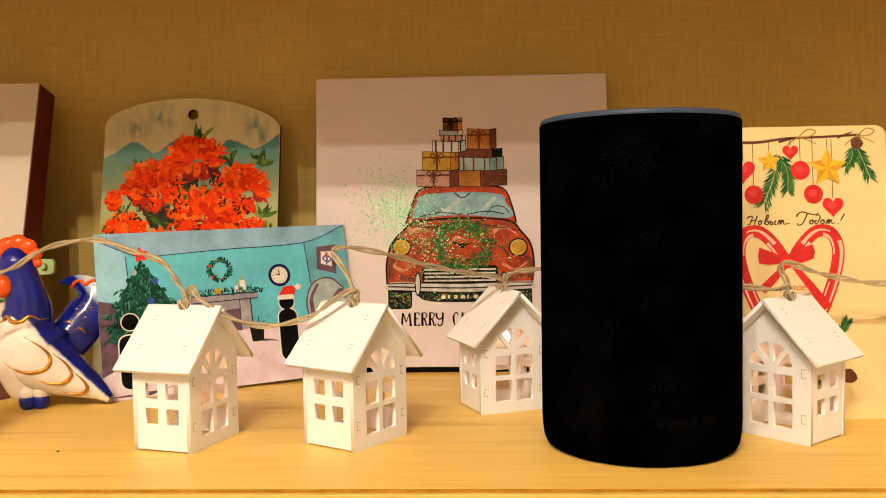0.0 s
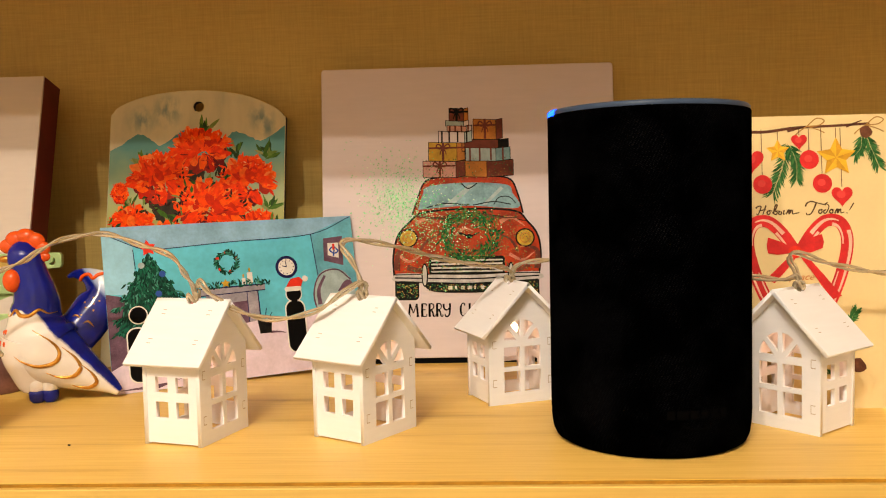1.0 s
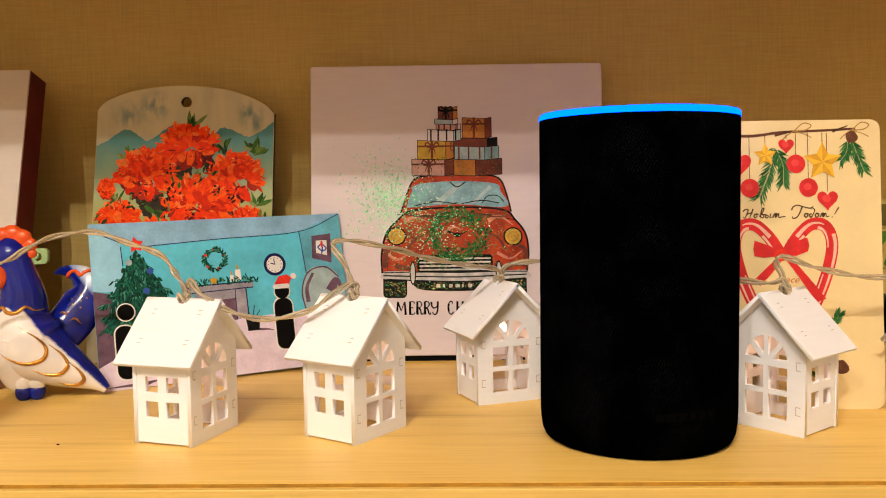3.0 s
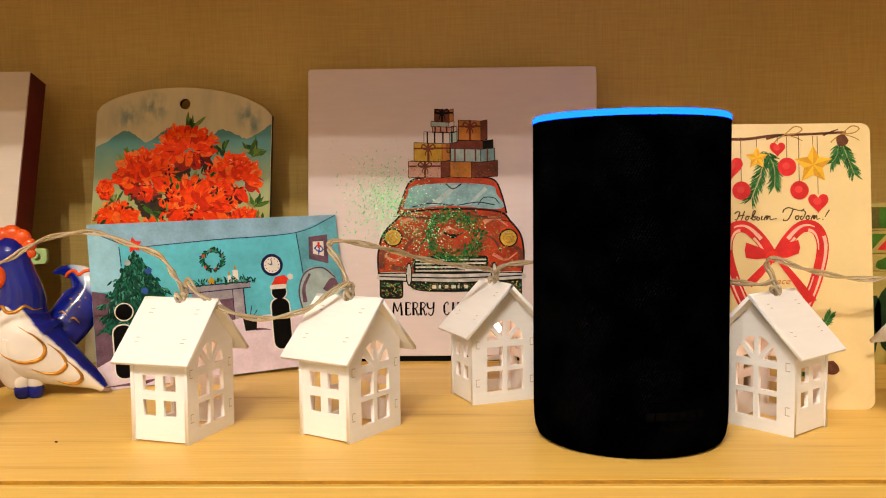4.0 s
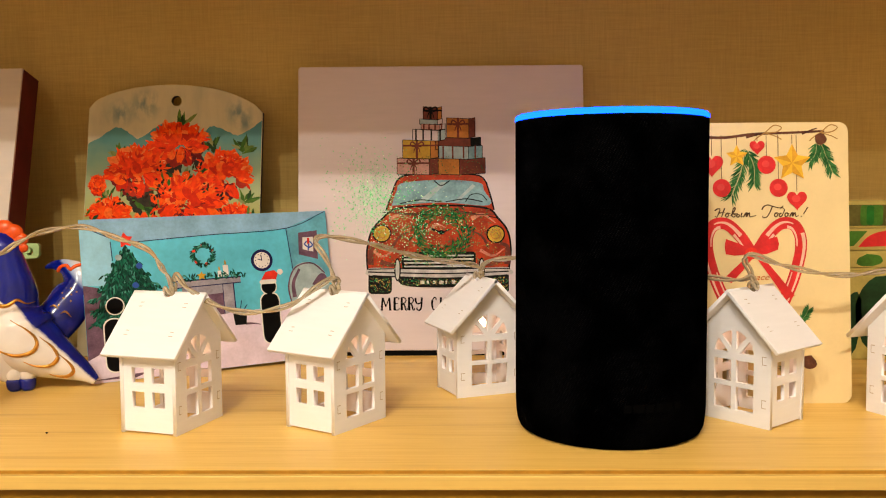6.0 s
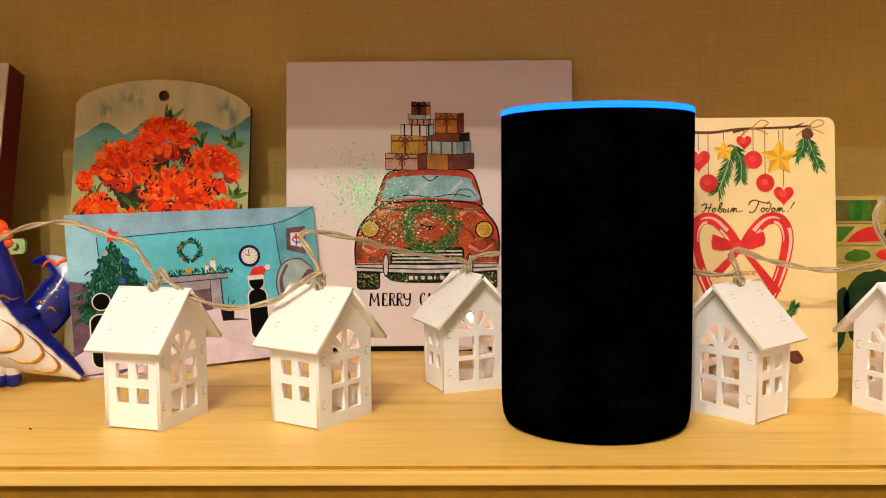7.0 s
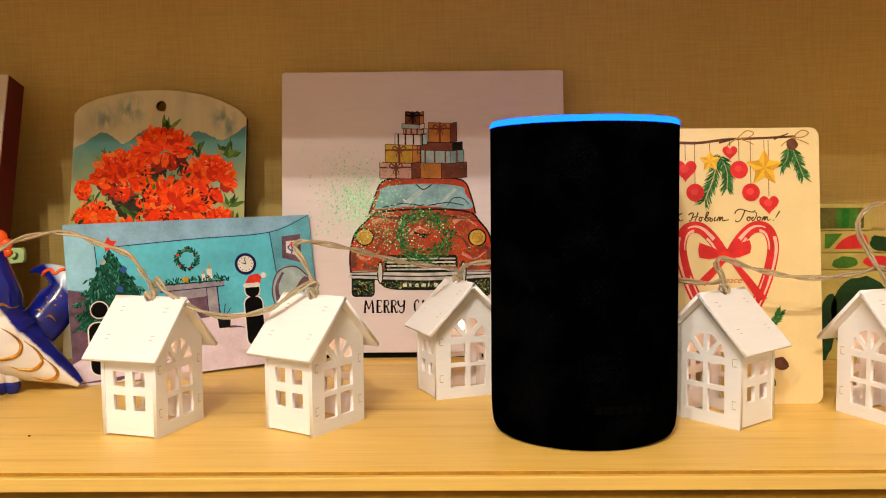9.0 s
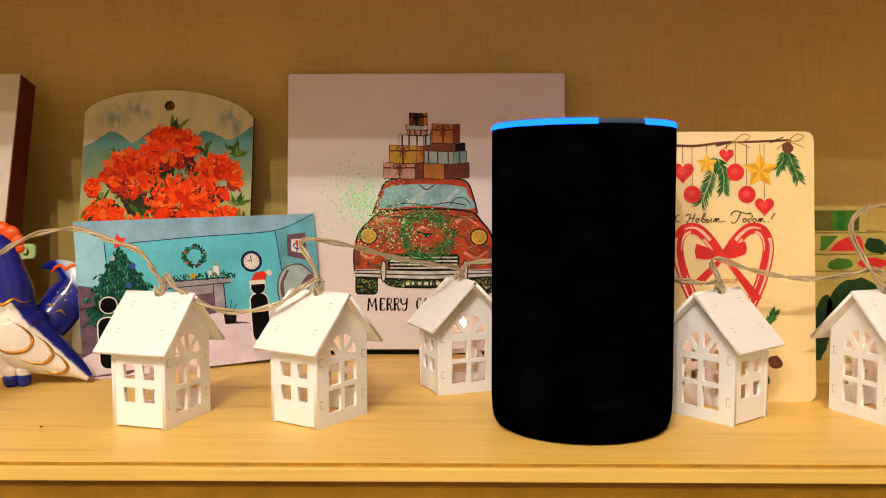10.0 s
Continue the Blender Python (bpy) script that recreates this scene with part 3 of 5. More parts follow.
# hand-drawn capitals in mm: the points of each stroke and its widths
GLYPHS = {
    "M": [([(0.9, 0), (1.1, 4.4), (1.5, 8.8)], 1.1, 0.9), ([(1.5, 8.8), (2.7, 5.4), (3.8, 2.4)], 0.9, 0.6), ([(3.8, 2.4), (4.9, 5.6), (6.1, 8.8)], 0.5, 0.5), ([(6.1, 8.8), (6.5, 4.4), (6.8, 0)], 0.9, 1.2), ([(0.1, 0.1), (1.8, 0.1)], 0.5, 0.5), ([(5.9, 0.1), (7.7, 0.1)], 0.5, 0.5)],
    "E": [([(0.9, 0), (0.8, 4.4), (0.9, 8.8)], 1.3, 1.1), ([(0.2, 8.6), (2.4, 8.7), (3.7, 8.4), (3.8, 7.4)], 0.6, 0.5), ([(0.9, 4.6), (3.0, 4.7)], 0.5, 0.6), ([(0.2, 0.2), (2.4, 0.1), (3.8, 0.4), (4.0, 1.6)], 0.6, 0.5)],
    "R": [([(0.9, 0), (0.8, 4.4), (0.9, 8.8)], 1.3, 1.1), ([(0.2, 8.5), (2.6, 8.7), (3.9, 7.0), (2.8, 5.0), (0.9, 4.5)], 0.6, 0.6), ([(1.9, 4.6), (3.1, 2.6), (3.4, 0.6), (4.3, 0.0), (4.8, 0.8), (4.3, 1.3)], 0.9, 0.4), ([(0.2, 0.1), (1.7, 0.1)], 0.5, 0.5)],
    "Y": [([(0.3, 8.6), (0.5, 6.0), (1.6, 4.5), (3.2, 4.6), (4.4, 6.0)], 1.1, 0.6), ([(4.7, 8.8), (4.6, 5.0), (4.2, 1.4), (2.8, -0.2), (1.3, 0.6), (1.4, 1.7)], 1.1, 0.5)],
    "C": [([(3.6, 7.0), (3.3, 8.5), (2.2, 8.7), (1.0, 7.0), (0.7, 4.2), (1.1, 1.3), (2.4, 0.0), (3.6, 0.6), (4.0, 1.8)], 0.6, 0.7), ([(0.9, 6.8), (0.7, 4.2), (1.0, 1.8)], 1.1, 1.1)],
    "H": [([(0.8, 0), (0.9, 8.8)], 1.2, 1.1), ([(4.6, 0), (4.5, 8.8)], 1.2, 1.1), ([(0.8, 4.6), (4.5, 4.8)], 0.6, 0.6)],
}


def make_car_panel():
    p = thing("printed_panel", pose(-0.118, 0.184, 0.004, -5.8), "white square panel printed with a red car carrying gifts", "picture")
    sheet("panel", [rrect(0, 0, 0.2015, 0.2005, 0.0022)], 0.012, PANELW, p, bevel=0.0006)
    part("base_strip", box_bm(0.004, 0.197, 0.0025, 0.011, -0.0042, 0.0002), BLACK, p, "black strip under the panel")
    # wheels, body, cabin
    for u in (58, 140):
        w = flat("printed_wheel", [rrect(u - 8.5, 39.5, u + 8.0, 56, 3)], 1, DARKP, p)
        flecks("glitter", 130, lambda: (u + random.uniform(-7, 7), random.uniform(41, 51)), 0.36, 2, DGLIT, w)
    body = spline([(49, 56), (48.6, 70), (52, 84), (60, 93), (70, 99.5), (101, 101.5), (132, 99.5), (141, 92), (147.5, 83), (149.5, 70), (148, 56)], 6)
    flat("car_body", [[(q.x, q.y) for q in body]], 2, RED, p)
    cabin = spline([(62, 98), (66, 110), (71, 120.5), (80, 123.5), (101, 124.6), (121, 123.5), (130.5, 120.5), (135, 110), (138, 98)], 6)
    c = flat("car_cabin", [[(q.x, q.y) for q in cabin]], 1.6, RED, p)
    ws = spline([(66, 101.5), (69.5, 112), (74, 117.6), (101, 119.6), (127, 117.6), (131, 112), (134.5, 101.5), (101, 103.6), (66.5, 101.6)], 5)
    g = flat("windscreen", [[(q.x, q.y) for q in ws]], 2.6, GLASSP, c)
    flat("glint", [[(84, 104), (90, 104), (106, 118), (101, 118)], [(110, 104), (113, 104), (125, 115), (123, 116.5)]], 3.4, LBL, g)
    flat("wiper", [stroke([(72, 103), (86, 105.5), (100, 104)], 0.7), stroke([(104, 104), (118, 106), (130, 104)], 0.7), stroke([(96, 119), (101, 115.5), (107, 119)], 0.8), stroke([(118, 104), (122, 109), (129, 109), (133, 105)], 0.6)], 3.8, DARKP, g)
    flat("outline", [stroke([(q.x, q.y) for q in body[::6]], 1.3), stroke([(q.x, q.y) for q in cabin[::6]], 1.1), stroke([(58, 97), (80, 96), (101, 98.5), (122, 96), (142, 92)], 0.6)], 2.9, DARKP, p)
    flat("body_sheen", [stroke([(64, 92), (72, 95), (80, 92)], 3.0, 0.6), stroke([(122, 92), (130, 95), (139, 89)], 3.2, 0.6), stroke([(53, 70), (60, 66), (70, 72)], 2.4, 0.8), stroke([(128, 70), (137, 66), (145, 71)], 2.4, 0.6), stroke([(92, 84), (98, 88), (104, 86)], 2.2, 0.5)], 3.0, REDL, p)
    for shade in (stroke([(51, 60), (52, 72), (57, 75)], 4.5, 1.5), stroke([(147, 60), (147, 72), (141, 75)], 4.5, 1.5), stroke([(58, 62), (66, 60), (73, 62)], 4, 2), stroke([(126, 62), (134, 60), (142, 62)], 4, 2),
                        stroke([(64, 97.5), (82, 95), (92, 97)], 1.8, 0.6), stroke([(112, 97), (124, 95), (138, 95)], 1.8, 0.6), stroke([(66, 72), (72, 80), (80, 84)], 2.2, 0.8), stroke([(134, 72), (129, 80), (121, 84)], 2.2, 0.8)):
        flat("body_shade", [shade], 3.2, BRN, p)
    for u, v in ((59, 82), (139, 81)):
        h = flat("headlamp", [ell(u, v, 6.6, 6.4)], 4, DARKP, p)
        flat("lens", [ell(u, v, 5.6, 5.4)], 4.6, YEL, h)
        flat("lens_ring", [stroke([(u + 3.4 * math.cos(a), v + 3.3 * math.sin(a)) for a in (0, 1, 2, 3, 4, 5, 6.1)], 0.7), stroke([(u - 2, v - 1), (u, v + 1), (u + 2, v - 0.4)], 0.6)], 5.2, ORA, h)
    gr = flat("grille", [rrect(73, 56.5, 125, 69, 2.5)], 4, DARKP, p)
    flat("grille_bar", [rrect(74.5, 58.2 + 2.5 * k, 123.5, 59.3 + 2.5 * k, 0.4, 2) for k in range(4)], 4.6, STEEL, gr)
    bp = flat("bumper", [[(q.x, q.y) for q in spline([(48.5, 57), (56, 58), (101, 56.8), (142, 58), (148.5, 57), (147, 52.4), (101, 50.5), (52, 52.4), (48.5, 57)], 5)]], 5.4, STEEL, p)
    flat("bumper_line", [stroke([(49.5, 55), (75, 54.2), (101, 53.6), (125, 54.2), (148, 55)], 0.9), stroke([(48.5, 57), (75, 57.2), (101, 56.6), (128, 57.2), (148.5, 57)], 0.7), stroke([(52, 52.4), (75, 51.3), (101, 50.4), (128, 51.3), (147, 52.4)], 0.9)], 6.0, DARKP, bp)
    for u in (70, 129):
        og = flat("overrider", [ell(u, 56.5, 2.3, 8.2)], 6.4, DARKP, p)
        flat("shine", [ell(u, 56.5, 1.4, 7.0)], 7.0, STEEL, og)
    pl = flat("plate", [[(q.x, q.y) for q in spline([(69, 51.6), (72, 46.8), (80, 44.6), (101, 44.0), (118, 44.6), (125, 46.8), (128, 51.6), (101, 50.4), (69.2, 51.5)], 4)]], 5.0, DARKP, p)
    flecks("glitter", 240, lambda: (random.uniform(72, 125), random.uniform(45.6, 50)), 0.30, 5.6, DGLIT, pl)
    flat("plate_bar", [rrect(86 + 4.4 * k, 46.4, 86 + 4.4 * k + (2.9, 1.6, 2.4, 3.1, 1.2, 2.7)[k], 48.8, 0.5, 2) for k in range(6)], 6.4, STEEL, pl)
    # wreath on the bonnet
    ring = []
    for _ in range(640):
        a, r = random.uniform(0, 2 * math.pi), random.gauss(15.2, 2.5)
        ring.append(leaf(101 + 1.12 * r * math.cos(a), 82.5 + r * math.sin(a), random.uniform(2.2, 4.2), random.uniform(0.7, 1.3), math.degrees(a) + random.uniform(40, 140)))
    flat("wreath", ring, 7.2, NEEDLE, p, "dark green printed wreath", jump=0.0000002)
    flat("badge", [stroke([(94, 85), (98, 83.5), (101, 81.5), (104, 83.5), (108, 85)], 1.6, 0.6), ell(101, 82.5, 2.2, 1.6)], 9.4, DARKP, p)
    # gifts on the roof
    gift(p, 70, 123.8, 99, 135, PNK, BRN, BRN, layer=3)
    gift(p, 99, 123.6, 132, 135, ORA, BRN, layer=3, depth=0.55)
    gift(p, 97, 141, 129, 149.5, BRN, DARKP, layer=4)
    gift(p, 99.5, 134.5, 130, 143.6, LBL, GLASSP, layer=5, depth=0.32, stripes=BRN)
    gift(p, 74, 135, 99, 148, YEL, ORA, BRN, layer=4)
    gift(p, 81, 147.6, 104, 155.5, PANELW, LBL, layer=5, stripes=DARKP)
    gift(p, 87, 155, 104, 159.2, PNK, PANELW, layer=5, stripes=BRN)
    gift(p, 86, 159, 102, 162.8, LBL, PANELW, layer=4)
    gift(p, 105, 149.4, 125, 163.4, ORA, BRN, BRN, layer=5)
    gift(p, 88.5, 162.5, 101.6, 171.4, BRN, ORA, DARKP, layer=5)
    # words under the car
    for u, letter in ((58.0, "M"), (67.0, "E"), (72.0, "R"), (77.2, "R"), (82.2, "Y"), (93.4, "C"), (99.4, "H")):
        lines = [stroke([(u + x, 28.2 + y) for x, y in pts], 1.3 * w0, 1.3 * w1, 5) for pts, w0, w1 in GLYPHS[letter]]
        flat("lettering", lines, 2, INK, p, jump=0.00001)
    # glitter
    def on_body():
        v = random.uniform(58, 99)
        half = 48 - max(0, v - 74) * 0.5
        return 99 + random.uniform(-half, half), v

    flecks("glitter", 1100, lambda: (random.gauss(53, 14), random.gauss(108, 15)), 0.38, 3, GLIT, p, "loose green and gold glitter")
    flecks("glitter", 60, lambda: (random.uniform(15, 75), random.uniform(60, 150)), 0.28, 3, GLIT, p)
    flecks("glitter", 1050, on_body, 0.36, 8.4, DGLIT, p, "dark red and green glitter")
    flecks("glitter", 200, lambda: (random.uniform(70, 132), random.uniform(118, 136)), 0.36, 8.4, DGLIT, p)
    flecks("glitter", 460, lambda: (random.gauss(80, 15), random.gauss(88, 14)), 0.33, 8.8, GLIT, p)
    flecks("glitter", 420, lambda: (random.gauss(54, 10), random.gauss(110, 9)), 0.30, 3.2, GLIT, p)
    return p


make_car_panel()

# ---- wooden board painted with peonies ----
PETAL = palette("peony_petals", [(0.0, (0.55, 0.014, 0.001)), (0.25, (0.92, 0.040, 0.0005)), (0.6, (1.0, 0.070, 0.0006)), (0.88, (1.0, 0.12, 0.003)), (1.0, (1.0, 0.24, 0.05))])
DPETAL = palette("peony_shadow_petals", [(0.0, (0.05, 0.006, 0.008)), (0.5, (0.22, 0.010, 0.008)), (1.0, (0.48, 0.03, 0.01))])
PLEAF = palette("painted_leaves", [(0.0, (0.02, 0.05, 0.015)), (0.4, (0.05, 0.14, 0.015)), (0.7, (0.12, 0.22, 0.03)), (1.0, (0.30, 0.31, 0.12))])
RIMP = palette("pale_petal_rims", [(0.0, (0.95, 0.16, 0.02)), (0.6, (0.95, 0.28, 0.07)), (1.0, (0.95, 0.50, 0.26))])
FOLDP = palette("deep_red_folds", [(0.0, (0.20, 0.008, 0.002)), (0.6, (0.50, 0.018, 0.002)), (1.0, (0.70, 0.03, 0.002))])
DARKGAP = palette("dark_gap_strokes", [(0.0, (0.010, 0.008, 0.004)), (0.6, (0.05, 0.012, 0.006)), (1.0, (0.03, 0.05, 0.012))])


def peony(cx, cy, rx, ry, parent, layer):
    """A ruffled bloom: dark folds below, tiers of cupped petals, pale brush strokes on the upper rims."""
    back, front, rims = [], [], []
    for _ in range(30):
        a = random.uniform(0, 2 * math.pi)
        back.append(ell(cx + rx * 0.66 * math.cos(a), cy - ry * 0.12 + ry * 0.66 * math.sin(a), rx * random.uniform(0.2, 0.36), ry * random.uniform(0.2, 0.34), 12, random.uniform(0, 180), 0.2))
    for tier in range(6):
        f = 0.80 - tier * 0.135
        n = 13 - tier
        for k in range(n):
            a = 2 * math.pi * (k + random.random() * 0.8) / n
            if math.sin(a) < -0.25 and random.random() < 0.42:
                continue
            x, y = cx + rx * f * math.cos(a), cy + ry * f * math.sin(a) + ry * 0.05 * tier
            long, wide = rx * random.uniform(0.22, 0.36), ry * random.uniform(0.15, 0.27)
            front.append(ell(x, y, long, wide, 14, math.degrees(a) + random.uniform(-35, 35), 0.16))
            if math.sin(a) > -0.2 and random.random() < 0.12:
                t = a + random.uniform(-0.3, 0.3)
                p, q = (x + long * 0.7 * math.cos(t - 0.35), y + wide * 0.9 * math.sin(t - 0.35)), (x + long * 0.7 * math.cos(t + 0.35), y + wide * 0.9 * math.sin(t + 0.35))
                m = (x + long * 0.95 * math.cos(t), y + wide * 1.1 * math.sin(t))
                rims.append(stroke([p, m, q], 0.9, 0.4, 3))
    for _ in range(46):
        a = random.uniform(-0.5, math.pi + 0.5)
        r = random.uniform(0.45, 0.95)
        front.append(leaf(cx + rx * r * math.cos(a), cy + ry * r * math.sin(a), rx * random.uniform(0.16, 0.34), ry * random.uniform(0.07, 0.15), math.degrees(a) + random.uniform(-35, 35)))
    for _ in range(26):
        a, r = random.uniform(0, 2 * math.pi), random.random() ** 0.6 * 0.8
        front.append(leaf(cx + rx * r * math.cos(a), cy + ry * r * math.sin(a), rx * random.uniform(0.12, 0.3), ry * random.uniform(0.05, 0.12), math.degrees(a) + random.uniform(-50, 50)))
    folds = [leaf(cx + rx * random.uniform(-0.7, 0.6), cy - ry * random.uniform(0.15, 0.75), rx * random.uniform(0.2, 0.42), ry * random.uniform(0.05, 0.11), random.gauss(0, 28)) for _ in range(9)]
    folds = [[(min(max(x, -70), 53), y) for x, y in q] for q in folds]
    back, front, rims = ([[(min(max(x, -70), 53), y) for x, y in s] for s in shapes] for shapes in (back, front, rims))
    f = flat("peony", back, layer, DPETAL, parent, "orange-red painted peony", jump=0.000002)
    flat("petal_paint", front, layer + 1.2, PETAL, f, jump=0.000002)
    flat("fold_paint", folds, layer + 2.3, FOLDP, f, jump=0.000002)
    if rims:
        flat("rim_paint", rims, layer + 2.4, RIMP, f, jump=0.000002)


def make_peony_board():
    b = thing("painted_board", pose(-0.20, 0.185, 0.0006, -6), "round-topped wooden board painted with orange peonies", "picture")
    top = [(q.x, q.y) for q in spline([(0.0565, 0.172), (0.048, 0.1795), (0.026, 0.1885), (-0.006, 0.1925), (-0.038, 0.190), (-0.060, 0.183), (-0.0675, 0.176)], 5)]
    outline = [(-0.075, 0.0), (0.052, 0.0)] + top
    hole = [(-0.005 + 0.0037 * math.cos(2 * math.pi * i / 20), 0.1808 + 0.0037 * math.sin(2 * math.pi * i / 20)) for i in range(20)]
    bd = sheet("board", [outline, hole], 0.005, board_sky(), b, bevel=0.0003)
    bd.data.materials.append(plain("dark_board_edge", (0.03, 0.018, 0.012), 0.6))
    for f in bd.data.polygons:
        if f.center.y > 0.0006:
            f.material_index = 1
    crest = spline([(-68, 150.5), (-60, 155), (-48, 162), (-40, 159), (-32, 154), (-23.5, 159.5), (-13.6, 165), (-6, 162), (13, 158), (20, 162.6), (30, 159.5), (38.5, 156), (47, 160), (56, 166)], 5)
    flat("painted_hill", [[(q.x, q.y + random.uniform(-0.5, 0.5)) for q in crest] + [(53.4, 60), (-72, 60)]], 0.8, board_hills(), b, "teal and green painted hills")
    dark = [ell(cx + random.gauss(0, 3), cy + random.gauss(0, 3), random.uniform(3, 7), random.uniform(2, 5), 10, random.uniform(0, 180), 0.3)
            for cx, cy in ((-16, 126), (-12, 118), (-20, 112), (-28, 112), (-24, 106), (14, 132), (20, 118), (-34, 110), (-40, 116), (-8, 130), (24, 106), (-30, 98)) for _ in range(3)]
    flat("dark_undergrowth", dark, 1.2, plain("dark_brown_green_paint", (0.035, 0.022, 0.008), 0.5, vary=0.5, scale=150), b, jump=0.000002)
    leaves = []
    for cx, cy, n, spread in ((-1, 164, 10, 100), (43, 144, 15, 150), (-45, 142, 14, 160), (22, 146, 9, 90), (-55, 110, 9, 180), (44, 108, 8, 160), (-14, 118, 12, 360), (-28, 104, 10, 360), (-2, 124, 8, 200)):
        for _ in range(n):
            leaves.append(leaf(cx + random.gauss(0, 1.6), cy + random.gauss(0, 1.6), random.uniform(6, 13), random.uniform(1.8, 4), 90 + random.uniform(-spread / 2, spread / 2)))
    flat("painted_foliage", leaves, 1.4, PLEAF, b, "olive green painted leaves", jump=0.000002)
    for cx, cy, rx, ry in ((-52, 99, 17, 14), (-4, 150, 24, 15), (29.5, 128, 21.5, 18), (-33, 131, 24, 18), (4, 111, 28, 19), (-61, 121, 6.5, 8.5), (37, 96, 15, 12), (-20, 84, 30, 14), (30, 82, 24, 14)):
        peony(cx, cy, rx * 0.9, ry * 0.9, b, 2.4)
    extra = [leaf(cx, cy, random.uniform(5, 11), random.uniform(1.5, 3), random.uniform(0, 360)) for cx, cy in ((-14, 124), (-10, 120), (-18, 112), (12, 130), (16, 133), (8, 128), (47, 106), (50, 104), (-44, 112), (-62, 108), (-66, 104), (-60, 100))]
    flat("painted_foliage", extra, 5.2, PLEAF, b, jump=0.000002)
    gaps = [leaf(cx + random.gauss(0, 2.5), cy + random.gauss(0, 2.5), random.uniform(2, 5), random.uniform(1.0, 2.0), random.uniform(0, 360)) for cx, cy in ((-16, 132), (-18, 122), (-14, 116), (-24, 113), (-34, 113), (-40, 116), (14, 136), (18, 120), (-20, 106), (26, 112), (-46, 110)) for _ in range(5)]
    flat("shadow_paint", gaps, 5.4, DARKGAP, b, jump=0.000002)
    return b


make_peony_board()

# ---- postcard with a drawn room ----
TEAL = plain("teal_wall_print", (0.11, 0.54, 0.72), 0.42, vary=0.20, scale=30)
CEILP = plain("blue_grey_ceiling_print", (0.25, 0.46, 0.66), 0.42, vary=0.22, scale=60)
SIDEP = plain("teal_side_print", (0.13, 0.44, 0.58), 0.42, vary=0.25, scale=60)
SNOWP = plain("lilac_floor_print", (0.74, 0.62, 0.76), 0.45, vary=0.15, scale=60)
LILAC = plain("mauve_print", (0.15, 0.085, 0.13), 0.6, vary=0.4, scale=120, spec=0.05)
NAVY = plain("navy_print", (0.018, 0.018, 0.09), 0.6, vary=0.3, scale=120, spec=0.05)
HATRED = plain("bright_red_print", (0.72, 0.035, 0.018), 0.5, vary=0.15, scale=120)
BLUEB = plain("bauble_blue_print", (0.03, 0.09, 0.42), 0.5, vary=0.3, scale=200)
PRINTW = plain("white_print", (0.75, 0.72, 0.70), 0.5, vary=0.06, scale=120)
FIRT = palette("fir_tree_strokes", [(0.0, (0.003, 0.022, 0.018)), (0.45, (0.005, 0.065, 0.040)), (0.85, (0.012, 0.16, 0.10)), (1.0, (0.10, 0.36, 0.30))])


